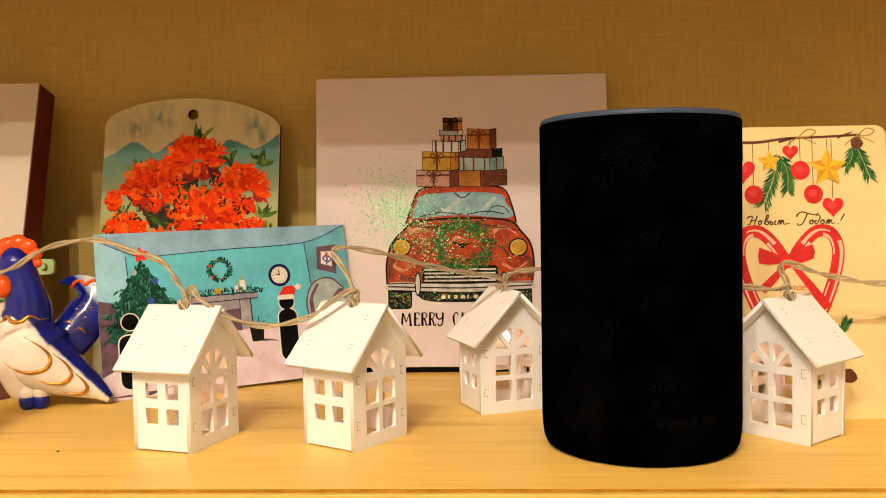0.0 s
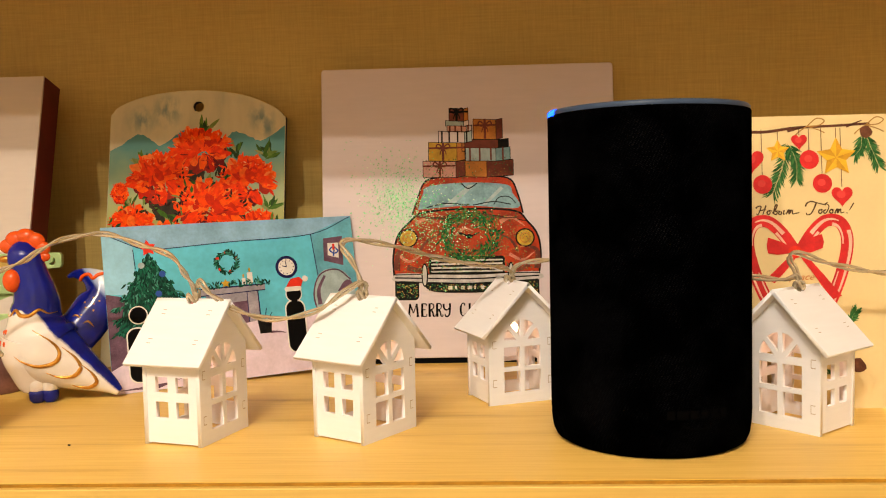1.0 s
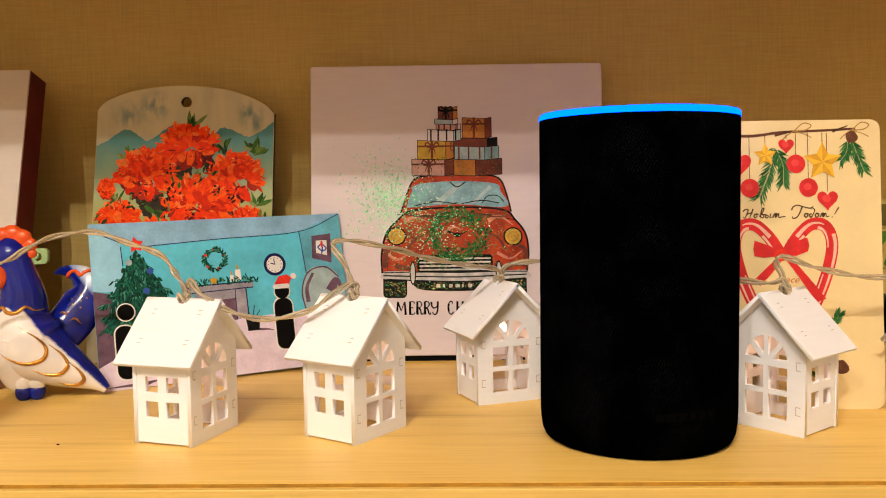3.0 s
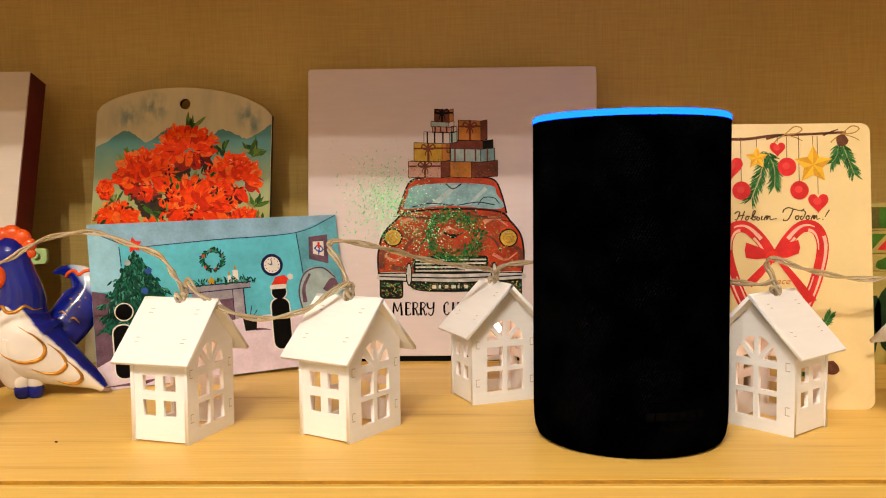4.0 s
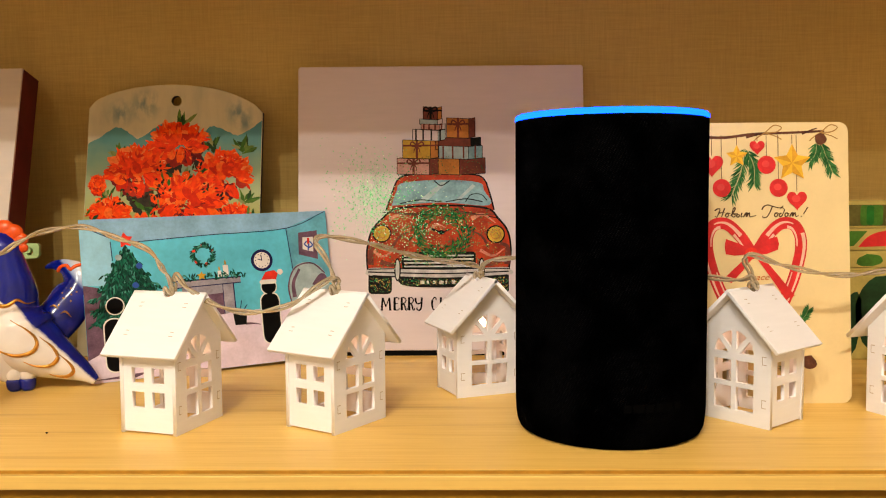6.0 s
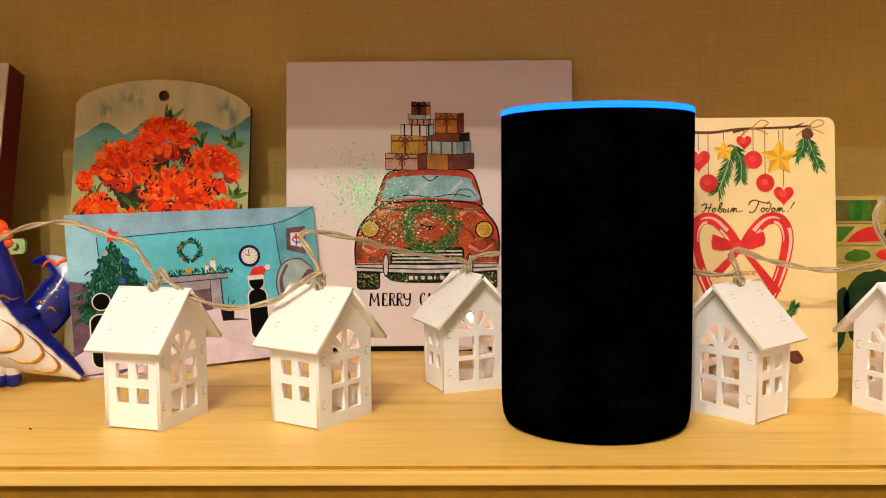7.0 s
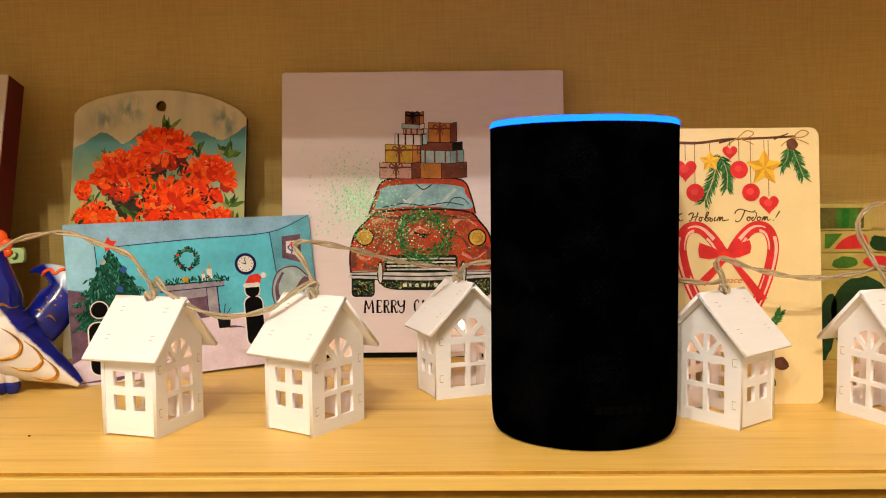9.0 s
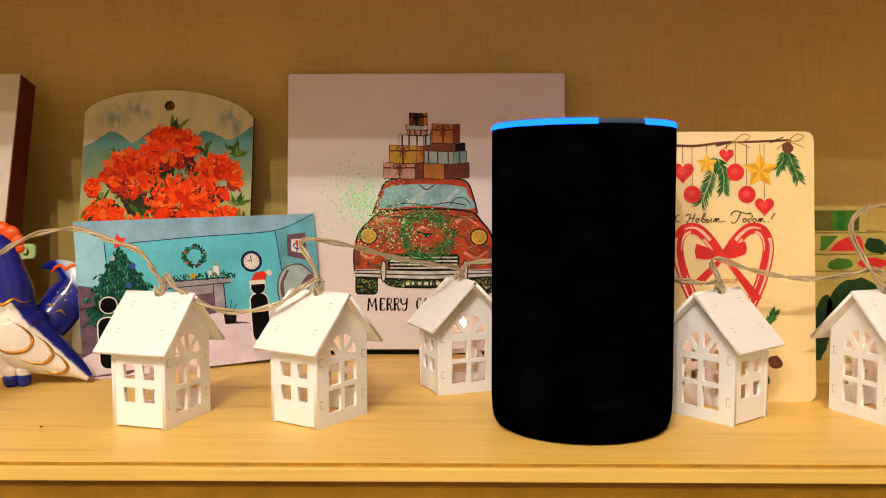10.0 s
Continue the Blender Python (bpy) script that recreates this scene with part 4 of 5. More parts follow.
def make_postcard():
    c = thing("postcard", pose(-0.2227, 0.1020, 0.0, 0, 0, 29) @ pose(0, 0, 0, -10, -1.1, 0), "teal postcard showing a drawn room with a fir tree", "card")
    sheet("card", [rrect(-0.0065, 0.0, 0.1535, 0.1005)], 0.0004, TEAL, c)
    flat("drawn_ceiling", [[(-6.4, 97), (-6.4, 100.4), (153.4, 100.4), (124, 89.4), (20, 85)]], 1, CEILP, c)
    flat("drawn_side_wall", [[(124, 89.4), (153.4, 100.4), (153.4, 40), (127, 38)]], 1, SIDEP, c)
    flat("drawn_floor", [[(-6.4, 0.1), (153.4, 0.1), (153.4, 38), (127, 37), (60, 35), (14, 38), (-6.4, 26)]], 1.2, SNOWP, c)
    flat("drawn_shade", [[(-6.4, 14), (10, 22), (12, 44), (2, 58), (-6.4, 60)], [(-6, 2), (20, 1), (44, 9), (56, 12), (30, 4)]], 1.6, LILAC, c)
    flat("drawn_outline", [stroke([(-6, 97), (11, 88.4), (20, 85)], 0.5), stroke([(20, 85), (70, 87.4), (124, 89.4), (153, 100)], 0.5), stroke([(124, 89.4), (126.5, 60), (127.5, 40)], 0.5), stroke([(11, 86), (11.6, 74)], 0.5)], 2, NAVY, c)
    flat("drawn_left_wall", [[(-6.4, 96.6), (11, 88.2), (11, 58), (-6.4, 60)]], 1.1, plain("pale_side_print", (0.30, 0.60, 0.80), 0.42, vary=0.15, scale=50), c)
    # fir tree
    needles = []
    for k in range(1100):
        t = random.random() ** 0.75
        half = 2.5 + 28 * min(t, 0.6) + 4 * t
        u, v = 19.5 + random.uniform(-half, half) * (0.8 + 0.2 * math.sin(t * 40)), 82 - 47 * t
        needles.append(leaf(u, v, random.uniform(2.2, 4.6), random.uniform(0.8, 1.5), -90 + (u - 19.5) * 2.6 + random.uniform(-40, 40)))
    flat("fir_shadow", [[(19.5, 84), (35, 58), (40, 36), (30, 27), (8, 27), (-1, 36), (5, 58)]], 2.2, plain("fir_green_print", (0.008, 0.06, 0.045), 0.5, vary=0.4, scale=150), c)
    t = flat("fir_tree", needles, 2.6, FIRT, c, "drawn dark green fir tree", jump=0.0000002)
    flat("tree_star", [star(19.6, 86.6, 5.2, 0.55, 5, 96)], 4, HATRED, t)
    for u, v, m in ((27, 70, BLUEB), (24, 58, BLUEB), (15, 76, LBL)):
        flat("bauble", [ell(u, v, 2.0, 1.9, 14)], 6.2, m, t)
    # wreath, clock, mantel, picture, armchair, basket
    ring = []
    for _ in range(120):
        a = random.uniform(0, 2 * math.pi)
        ring.append(leaf(67 + 6.2 * math.cos(a), 74.6 + 6.2 * math.sin(a), 3.0, 1.1, math.degrees(a) + random.uniform(30, 150)))
    w = flat("drawn_wreath", ring, 2.4, FIRT, c, jump=0.000001)
    flat("berry", [ell(67 + 6.4 * math.cos(a), 74.6 + 6.4 * math.sin(a), 1.1, 1.1, 10) for a in (0.3, 1.6, 2.7, 3.9, 5.0)], 3.2, HATRED, w)
    k = flat("drawn_clock", [ell(105.5, 68.6, 7.4, 7.4)], 2.4, NAVY, c)
    flat("dial", [ell(105.5, 68.6, 5.5, 5.5)], 3.0, PRINTW, k)
    flat("dial_mark", [rrect(105.5 + 4.5 * math.cos(a) - 0.3, 68.6 + 4.5 * math.sin(a) - 0.3, 105.5 + 4.5 * math.cos(a) + 0.3, 68.6 + 4.5 * math.sin(a) + 0.3) for a in (0, 0.52, 1.05, 1.57, 2.09, 2.62, 3.14, 3.67, 4.19, 4.71, 5.24, 5.76)] + [stroke([(105.5, 68.6), (105.0, 72.4)], 0.6), stroke([(105.5, 68.6), (102.6, 69.6)], 0.6)], 3.6, NAVY, k)
    m = flat("drawn_mantel", [[(48, 58), (90, 58.5), (90, 55), (48, 54)], [(52, 54), (58, 54), (58, 34), (52, 34)], [(78, 55), (85, 55), (85, 36), (78, 35)], [(58, 54), (78, 55), (78, 49), (58, 48)]], 2.4, plain("mantel_grey_print", (0.32, 0.30, 0.36), 0.5, vary=0.3, scale=120), c)
    flat("fire_opening", [[(58, 48), (78, 49), (78, 35), (58, 34)]], 2.6, LILAC, m)
    flat("mantel_line", [stroke([(47, 58.3), (90.5, 58.8)], 0.8), stroke([(48, 54), (90, 55)], 0.6), stroke([(85, 55), (85.4, 36)], 0.7), stroke([(78, 55), (78, 35)], 0.5)], 3.2, NAVY, m)
    garland = [leaf(random.uniform(48, 93), 59 + random.uniform(-1.5, 2), random.uniform(2, 4), 1.0, random.uniform(20, 160)) for _ in range(90)]
    flat("garland", garland, 3.6, FIRT, m, jump=0.000001)
    flat("mantel_star", [star(65, 61, 3, 0.5)], 4.4, YEL, m)
    flat("candle", [rrect(79, 59.5, 82.5, 67), rrect(75.5, 59.5, 77.8, 63.6)], 4.2, PRINTW, m)
    flat("flame", [ell(80.7, 68.6, 0.7, 1.5, 10), ell(76.6, 65, 0.6, 1.2, 10)], 4.4, YEL, m)
    pf = flat("drawn_picture", [[(131.5, 71), (145, 67), (146, 87), (132.5, 86)]], 2.4, LILAC, c)
    flat("mount", [[(134.6, 74.4), (142.2, 72.2), (142.8, 82.6), (135.2, 82.6)]], 3.0, PRINTW, pf)
    flat("motif", [stroke([(136, 78), (139, 80), (142, 77), (139, 75.5), (136, 78)], 0.9), stroke([(138.5, 73.5), (139.4, 78)], 1.0)], 3.6, BLUEB, pf)
    flat("motif", [stroke([(139, 78), (139.2, 82)], 1.6)], 3.8, HATRED, pf)
    ac = flat("drawn_armchair", [[(q.x, q.y) for q in spline([(124, 34), (122, 50), (128, 63), (140, 65), (149, 57), (151, 36), (124, 34)], 6)]], 2.2, LBL, c)
    flat("chair_line", [stroke([(124, 36), (122.4, 50), (128, 62), (140, 64.5), (149, 57)], 1.0), stroke([(126, 42), (126, 52), (131, 61)], 3.0, 1.6), stroke([(142, 48), (147, 55), (150, 50)], 7, 2)], 2.8, LILAC, ac)
    bk = flat("drawn_basket", [[(83, 36.5), (92.5, 36), (91.5, 27), (84.2, 27)]], 3.0, DARKP, c)
    flat("kindling", [stroke([(86, 36), (85, 42)], 0.5), stroke([(88, 36), (89.5, 43)], 0.5), stroke([(90, 36), (93, 40)], 0.5)], 3.2, NAVY, bk)
    flat("drawn_shadow", [stroke([(91, 27.5), (97, 27), (101, 26)], 1.6, 0.4)], 2.4, LILAC, c)
    # two plain figures: a rounded block with a disc over it
    for u, v0, v1, w in ((108.5, 13, 46, 12), (9.5, 6, 38, 11)):
        fg = flat("plain_figure", [rrect(u - w / 2 - 0.8, v0 - 0.8, u + w / 2 + 0.8, v1 + 0.8, 5.5)], 5.0, PRINTW, c)
        flat("figure_block", [rrect(u - w / 2, v0, u + w / 2, v1, 5)], 5.6, INK, fg)
        flat("figure_disc", [ell(u + (0 if u > 50 else 1.5), v1 + (4.6 if u > 50 else 8), 5.6, 5.6)], 5.4, PRINTW, fg)
        flat("figure_disc", [ell(u + (0 if u > 50 else 1.5), v1 + (4.6 if u > 50 else 8), 4.9, 4.9)], 6.2, INK, fg)
    hat = flat("red_hat", [[(103.5, 55), (107, 60.5), (113, 61.5), (115.5, 59), (113.6, 54.4)]], 6.6, HATRED, c)
    flat("hat_trim", [rrect(102.6, 52.4, 114, 55.4, 1.4), ell(117, 60, 2.0, 2.0, 14)], 7.0, PRINTW, hat)
    return c


make_postcard()

# ---- greeting card with ornaments ----
CRED = plain("ornament_red_print", (0.68, 0.028, 0.030), 0.5, vary=0.2, scale=90)
CPINK = plain("cane_pale_print", (0.86, 0.50, 0.38), 0.5, vary=0.12, scale=90)
GOLDP = plain("gold_star_print", (0.72, 0.36, 0.03), 0.5, vary=0.22, scale=90)
STARY = plain("bright_star_print", (0.85, 0.50, 0.04), 0.5, vary=0.12, scale=90)
TWIG = plain("twig_brown_print", (0.14, 0.05, 0.025), 0.6, vary=0.45, scale=160)
SCRIPT = plain("brown_script_ink", (0.09, 0.045, 0.018), 0.6)
SPRIG = palette("fir_sprig_strokes", [(0.0, (0.012, 0.07, 0.015)), (0.5, (0.03, 0.16, 0.04)), (1.0, (0.09, 0.25, 0.08))])


def sprig(parent, pts, layer, spread=5.0):
    s = spline(pts, 24)
    strokes = []
    for i, q in enumerate(s[:-1]):
        d = s[i + 1] - q
        a = math.degrees(math.atan2(d.y, d.x))
        for sd in (-1, 1):
            strokes.append(leaf(q.x, q.y, random.uniform(0.7, 1.1) * spread, 0.75, a + sd * random.uniform(25, 48)))
    flat("fir_sprig", strokes, layer, SPRIG, parent, "printed green fir sprig", jump=0.000001)


# handwritten wish, letter by letter, in mm from the card's middle line and the baseline
SCRIPT_LINES = [
    [(-0.8, 4.4), (-2.2, 4.0), (-2.8, 2.0), (-1.8, 0.4), (-0.4, 1.0)],
    [(2.6, 3.6), (4.0, 4.6), (5.4, 4.4), (4.6, 2.0), (3.6, 0.2), (2.8, 0.8)], [(8.0, 5.0), (7.0, 2.4), (6.2, 0.2)], [(4.4, 2.2), (6.2, 2.6), (8.0, 2.8)],
    [(9.2, 2.4), (8.4, 1.2), (9.0, 0.2), (10.0, 1.2), (9.4, 2.4), (11.0, 2.0)],
    [(11.2, 0.8), (13.2, 3.6), (13.6, 5.2), (12.6, 4.6), (11.8, 1.0), (13.0, 0.2), (13.6, 1.4), (12.4, 2.0), (14.4, 2.0)],
    [(14.8, 2.2), (14.3, 0.6), (15.4, 0.2), (15.8, 1.4), (14.6, 1.4)], [(17.2, 2.4), (16.7, 0.4), (17.6, 0.4)],
    [(18.0, 0.2), (19.4, 2.4), (19.6, 0.4), (21.2, 2.4), (21.4, 0.4), (23.0, 0.6), (24.8, 0.9)],
    [(28.0, 4.0), (28.8, 5.6), (31.0, 6.6), (34.0, 5.8), (37.4, 5.0), (39.4, 6.0)], [(33.6, 5.8), (32.2, 2.6), (30.6, 0.2), (28.6, -0.2), (28.4, 0.8)],
    [(35.4, 2.4), (34.6, 1.2), (35.4, 0.2), (36.4, 1.2), (35.6, 2.4), (37.0, 2.0)],
    [(38.4, 2.2), (37.2, 1.4), (37.8, 0.2), (39.0, 1.4), (40.0, 4.0), (38.6, 5.2), (38.0, 4.4)],
    [(41.0, 2.4), (40.2, 1.2), (41.0, 0.2), (42.0, 1.2), (41.2, 2.4), (42.6, 1.8)],
    [(42.8, 0.2), (44.0, 2.4), (44.3, 0.4), (45.8, 2.4), (46.0, 0.4), (47.6, 0.8)],
    [(52.6, 5.4), (51.2, 3.2), (50.2, 1.6)], [(49.2, 0.5), (48.8, 0.0)],
]


def along(line, f0, f1, aside):
    """Points beside a line, from one share of its length to another."""
    pts = spline(line, 10)
    n = len(pts) - 1
    out = []
    for i in range(8):
        x = (f0 + (f1 - f0) * i / 7) * n
        k = min(int(x), n - 1)
        q, d = pts[k].lerp(pts[k + 1], x - k), (pts[k + 1] - pts[k]).normalized()
        out.append((q.x - d.y * aside, q.y + d.x * aside))
    return out


def make_greeting_card():
    c = thing("greeting_card", pose(0.130, 0.047, 0, -5), "cream greeting card printed with ornaments and candy canes", "card")
    sheet("card", [rrect(-0.0305, 0, 0.0747, 0.1512, 0.005)], 0.0006, CREAMW, c)
    tw = flat("twig", [stroke([(-28, 142), (-10, 143.6), (8, 143.2), (24, 145), (44, 145.6), (62, 146.4)], 1.7, 1.2), stroke([(20, 143.4), (30, 145.6)], 1.6, 0.6), stroke([(50, 145), (58, 148)], 1.3, 0.5)], 1, TWIG, c)
    bows = []
    for u in (30, 60, -12):
        bows += [stroke([(u, 145.6), (u + 5, 149.6), (u + 9, 148.4), (u + 6, 146), (u, 145.6)], 0.6), stroke([(u, 145.6), (u - 4, 143), (u - 6, 141)], 0.6), stroke([(u, 145.6), (u + 6, 143.6), (u + 9, 142)], 0.5)]
    flat("twine", bows, 1.8, plain("twine_print", (0.42, 0.22, 0.06), 0.6), tw, jump=0.000001)
    sprig(c, [(19.4, 137), (16.6, 124), (11.5, 111)], 2, 6.5)
    sprig(c, [(21, 136), (24, 127), (24, 118)], 2.2, 6)
    sprig(c, [(58, 140), (57, 134), (54, 130)], 2, 5.5)
    sprig(c, [(60, 140), (63, 132), (66, 124)], 2.2, 5.5)
    sprig(c, [(-14, 140), (-16, 126), (-22, 116)], 2, 6)
    flat("cone", [ell(60, 142, 3.2, 3.4, 12, 0, 0.12)], 3, TWIG, c)
    for kind, u, v, r in (("heart", 1.3, 128.5, 6.2), ("ball", 6.5, 115.9, 4.9), ("star", 14.8, 133.0, 6.2), ("heart", 25.8, 138, 4.1), ("ball", 30.7, 128.3, 4.9), ("star", 44.5, 129.2, 10.4), ("ball", 37.0, 115.8, 4.9), ("heart", 46.8, 109.4, 5.4), ("ball", -14, 124, 4.9), ("heart", -20, 132, 5)):
        flat("hanging_thread", [stroke([(u, v + r * 0.8), (u, 144.4)], 0.35)], 2.6, TWIG, c)
        shape = ell(u, v, r, r, 26) if kind == "ball" else heart(u, v, r) if kind == "heart" else star(u, v, r, 0.5)
        o = flat("ornament_" + kind, [shape], 3.4, GOLDP if kind == "star" else CRED, c, "gold printed star" if kind == "star" else "red printed ornament")
        if kind == "star":
            flat("star_facet", [[(u, v), star(u, v, r, 0.5)[2 * i], star(u, v, r, 0.5)[(2 * i + 1) % 10]] for i in range(5)], 3.9, STARY, o)
        else:
            flat("shine", [ell(u - r * 0.1, v + r * 0.1, r * 0.42, r * 0.38, 16)], 3.9, plain("ornament_shine_print", (0.76, 0.065, 0.06), 0.4), o)
    for pts in SCRIPT_LINES:
        flat("script", [stroke([(u, 100 + v) for u, v in pts], 0.75, 0.45, 6)], 2, SCRIPT, c)
    # two canes leaning into a heart, tied with a bow
    for s in (1, -1):
        f = lambda u: 23.4 + s * u * 0.93
        line = [(f(3), 30), (f(14), 49), (f(23), 68), (f(27.2), 85), (f(24), 95), (f(16), 96.5), (f(8), 90), (f(1), 80)]
        cn = flat("candy_cane", [stroke(line, 6.4)], 3.0, CRED, c, "red and white candy cane")
        for f0, f1, aside, w0, w1 in ((0.02, 0.30, 1.9, 1.6, 0.6), (0.16, 0.50, -1.6, 0.7, 2.0), (0.42, 0.66, 2.2, 0.6, 1.7), (0.60, 0.86, -0.4, 0.6, 2.2), (0.82, 0.99, 2.1, 1.5, 0.8)):
            flat("stripe", [stroke(along(line, f0, f1, aside * s), w0, w1)], 3.6, CPINK, cn)
    bow = flat("bow", [[(22, 82), (16, 85.6), (8.4, 88.4), (7.6, 84), (8.2, 80.2), (13, 79.4), (20, 80)], [(23, 82), (28, 87.4), (35.8, 89.6), (36.8, 85.6), (36, 82.4), (30, 80.2), (24, 80)], [(21, 80), (16, 75.6), (7, 67), (11, 64.6), (17, 71), (23.4, 79)], [(23, 80.4), (29, 72), (40, 56), (45, 57.6), (36, 69), (26.6, 80)]], 4.6, CRED, c, "red ribbon bow")
    flat("knot", [ell(22, 80.6, 3.6, 3.2, 14)], 5.4, HATRED, bow)
    text_part("script", "peace", 18.5, 66.2, 3.4, 13, plain("orange_script_ink", (0.55, 0.14, 0.03), 0.6), c, 3, 0.4)
    flat("cone", [ell(52, 22, 4.2, 3.6, 12, -20, 0.12)], 2, TWIG, c)
    sprig(c, [(47, 43), (50, 46.5), (52, 50)], 2, 4)
    sprig(c, [(49, 10), (44, 15), (40, 19)], 2, 5)
    return c


make_greeting_card()

# ---- canvas with maroon sides ----
cv = thing("canvas_picture", pose(-0.3000, 0.175, 0.2, -15), "blank white stretched canvas with maroon painted sides", "picture")
part("front_face", box_bm(-0.21, 0, 0, 0.0015, -0.2008, 0), CANVAS, cv)
part("frame_sides", box_bm(-0.2098, 0.0003, 0.0015, 0.0225, -0.2008, 0.0002, 0.0003, 1), MAROON, cv, "maroon side edges")

# ---- glazed hen ----
from mathutils.bvhtree import BVHTree

def tail_glaze():
    """Cobalt glaze that fades to pale blue and white along the crest of the tail."""
    m, nt, b = nodes_of("cobalt_and_pale_glaze")
    tc = nt.nodes.new("ShaderNodeTexCoord")
    dot = nt.nodes.new("ShaderNodeVectorMath")
    dot.operation = "DOT_PRODUCT"
    dot.inputs[1].default_value = (1.0, 0.0, 0.9)
    nt.links.new(tc.outputs["Object"], dot.inputs[0])
    mr = nt.nodes.new("ShaderNodeMapRange")
    mr.inputs["From Min"].default_value, mr.inputs["From Max"].default_value = 0.0800, 0.0890
    nt.links.new(dot.outputs["Value"], mr.inputs["Value"])
    n2 = link_noise(nt, 70.0)
    blue = ramp(nt, n2.outputs["Fac"], [(0.3, (0.002, 0.005, 0.13)), (0.7, (0.005, 0.014, 0.27))]).outputs["Color"]
    pale = ramp(nt, mr.outputs["Result"], [(0.0, (0.10, 0.17, 0.45)), (0.6, (0.42, 0.50, 0.66)), (1.0, (0.60, 0.61, 0.66))]).outputs["Color"]
    fade = ramp(nt, mr.outputs["Result"], [(0.0, (0, 0, 0)), (0.25, (1, 1, 1))]).outputs["Color"]
    nt.links.new(mix(nt, fade, blue, pale), b.inputs["Base Color"])
    b.inputs["Roughness"].default_value, b.inputs["Coat Weight"].default_value, b.inputs["Coat Roughness"].default_value = 0.16, 0.3, 0.03
    b.inputs["Specular IOR Level"].default_value = 0.3
    return m


def hen_glaze():
    """White glaze, cobalt over the neck (scalloped hem) and down the back."""
    m, nt, b = nodes_of("white_and_cobalt_glaze")
    tc = nt.nodes.new("ShaderNodeTexCoord")
    sep = nt.nodes.new("ShaderNodeSeparateXYZ")
    nt.links.new(tc.outputs["Object"], sep.inputs[0])

    def op(kind, a, v, c=None):
        n = nt.nodes.new("ShaderNodeMath")
        n.operation = kind
        for s, val in zip(n.inputs, (a, v, c)):
            if val is None:
                continue
            if isinstance(val, (int, float)):
                s.default_value = val
            else:
                nt.links.new(val, s)
        return n.outputs[0]

    x, z = sep.outputs["X"], sep.outputs["Z"]
    hem = op("MULTIPLY_ADD", op("SINE", op("MULTIPLY_ADD", x, 700.0, 1.57), 0.0), -0.0014, op("SUBTRACT", z, 0.0525))
    along = op("MAXIMUM", op("MULTIPLY_ADD", x, 0.589, op("MULTIPLY_ADD", z, -0.808, 0.0384)), 0.0)
    back = op("MULTIPLY_ADD", x, 0.808, op("MULTIPLY_ADD", z, 0.589, -0.0373 + 0.0070))
    back = op("MULTIPLY_ADD", along, -0.085, back)
    n1 = link_noise(nt, 260.0)
    edge = op("MULTIPLY_ADD", n1.outputs["Fac"], 0.0016, op("MAXIMUM", hem, back))
    mask = nt.nodes.new("ShaderNodeMapRange")
    mask.inputs["From Min"].default_value, mask.inputs["From Max"].default_value = 0.0003, 0.0014
    nt.links.new(edge, mask.inputs["Value"])
    n2 = link_noise(nt, 70.0)
    blue = ramp(nt, n2.outputs["Fac"], [(0.3, (0.002, 0.005, 0.13)), (0.7, (0.005, 0.013, 0.26))]).outputs["Color"]
    white = ramp(nt, n2.outputs["Fac"], [(0.3, (0.74, 0.69, 0.66)), (0.7, (0.80, 0.76, 0.73))]).outputs["Color"]
    nt.links.new(mix(nt, mask.outputs["Result"], white, blue), b.inputs["Base Color"])
    b.inputs["Roughness"].default_value, b.inputs["Coat Weight"].default_value, b.inputs["Coat Roughness"].default_value = 0.16, 0.3, 0.03
    b.inputs["Specular IOR Level"].default_value = 0.3
    return m


GLAZEO = plain("orange_red_glaze", (0.72, 0.085, 0.012), 0.25, vary=0.15, scale=90, coat=0.6)
GILT = plain("gilt_line", (0.62, 0.30, 0.06), 0.28, metal=0.85, vary=0.3, scale=300)


def loft(bm, spine, flat_y=0.85, n=72, mat=0):
    """A rounded body round a spine of (x, y, z, radius)."""
    pts = spline(spine, 12)
    rings = []
    for i, q in enumerate(pts):
        a, b = pts[max(i - 1, 0)], pts[min(i + 1, len(pts) - 1)]
        d = Vector((b[0] - a[0], b[1] - a[1], b[2] - a[2])).normalized()
        side = Vector((0, 1, 0))
        up = d.cross(side).normalized()
        c, r = Vector(q[:3]), max(q[3], 0.0004)
        rings.append([bm.verts.new(c + r * (up * math.cos(2 * math.pi * k / n) + flat_y * side * math.sin(2 * math.pi * k / n))) for k in range(n)])
    for a, b in zip(rings, rings[1:]):
        for k in range(n):
            f = bm.faces.new((a[k], a[(k + 1) % n], b[(k + 1) % n], b[k]))
            f.smooth, f.material_index = True, mat
    for ring in (rings[0][::-1], rings[-1]):
        bm.faces.new(ring).material_index = mat


def ball(bm, c, r, mat, sx=1, sy=1, sz=1):
    res = bmesh.ops.create_icosphere(bm, subdivisions=3, radius=1, matrix=Matrix.LocRotScale(c, None, (r * sx, r * sy, r * sz)))
    for v in res["verts"]:
        for f in v.link_faces:
            f.material_index, f.smooth = mat, True


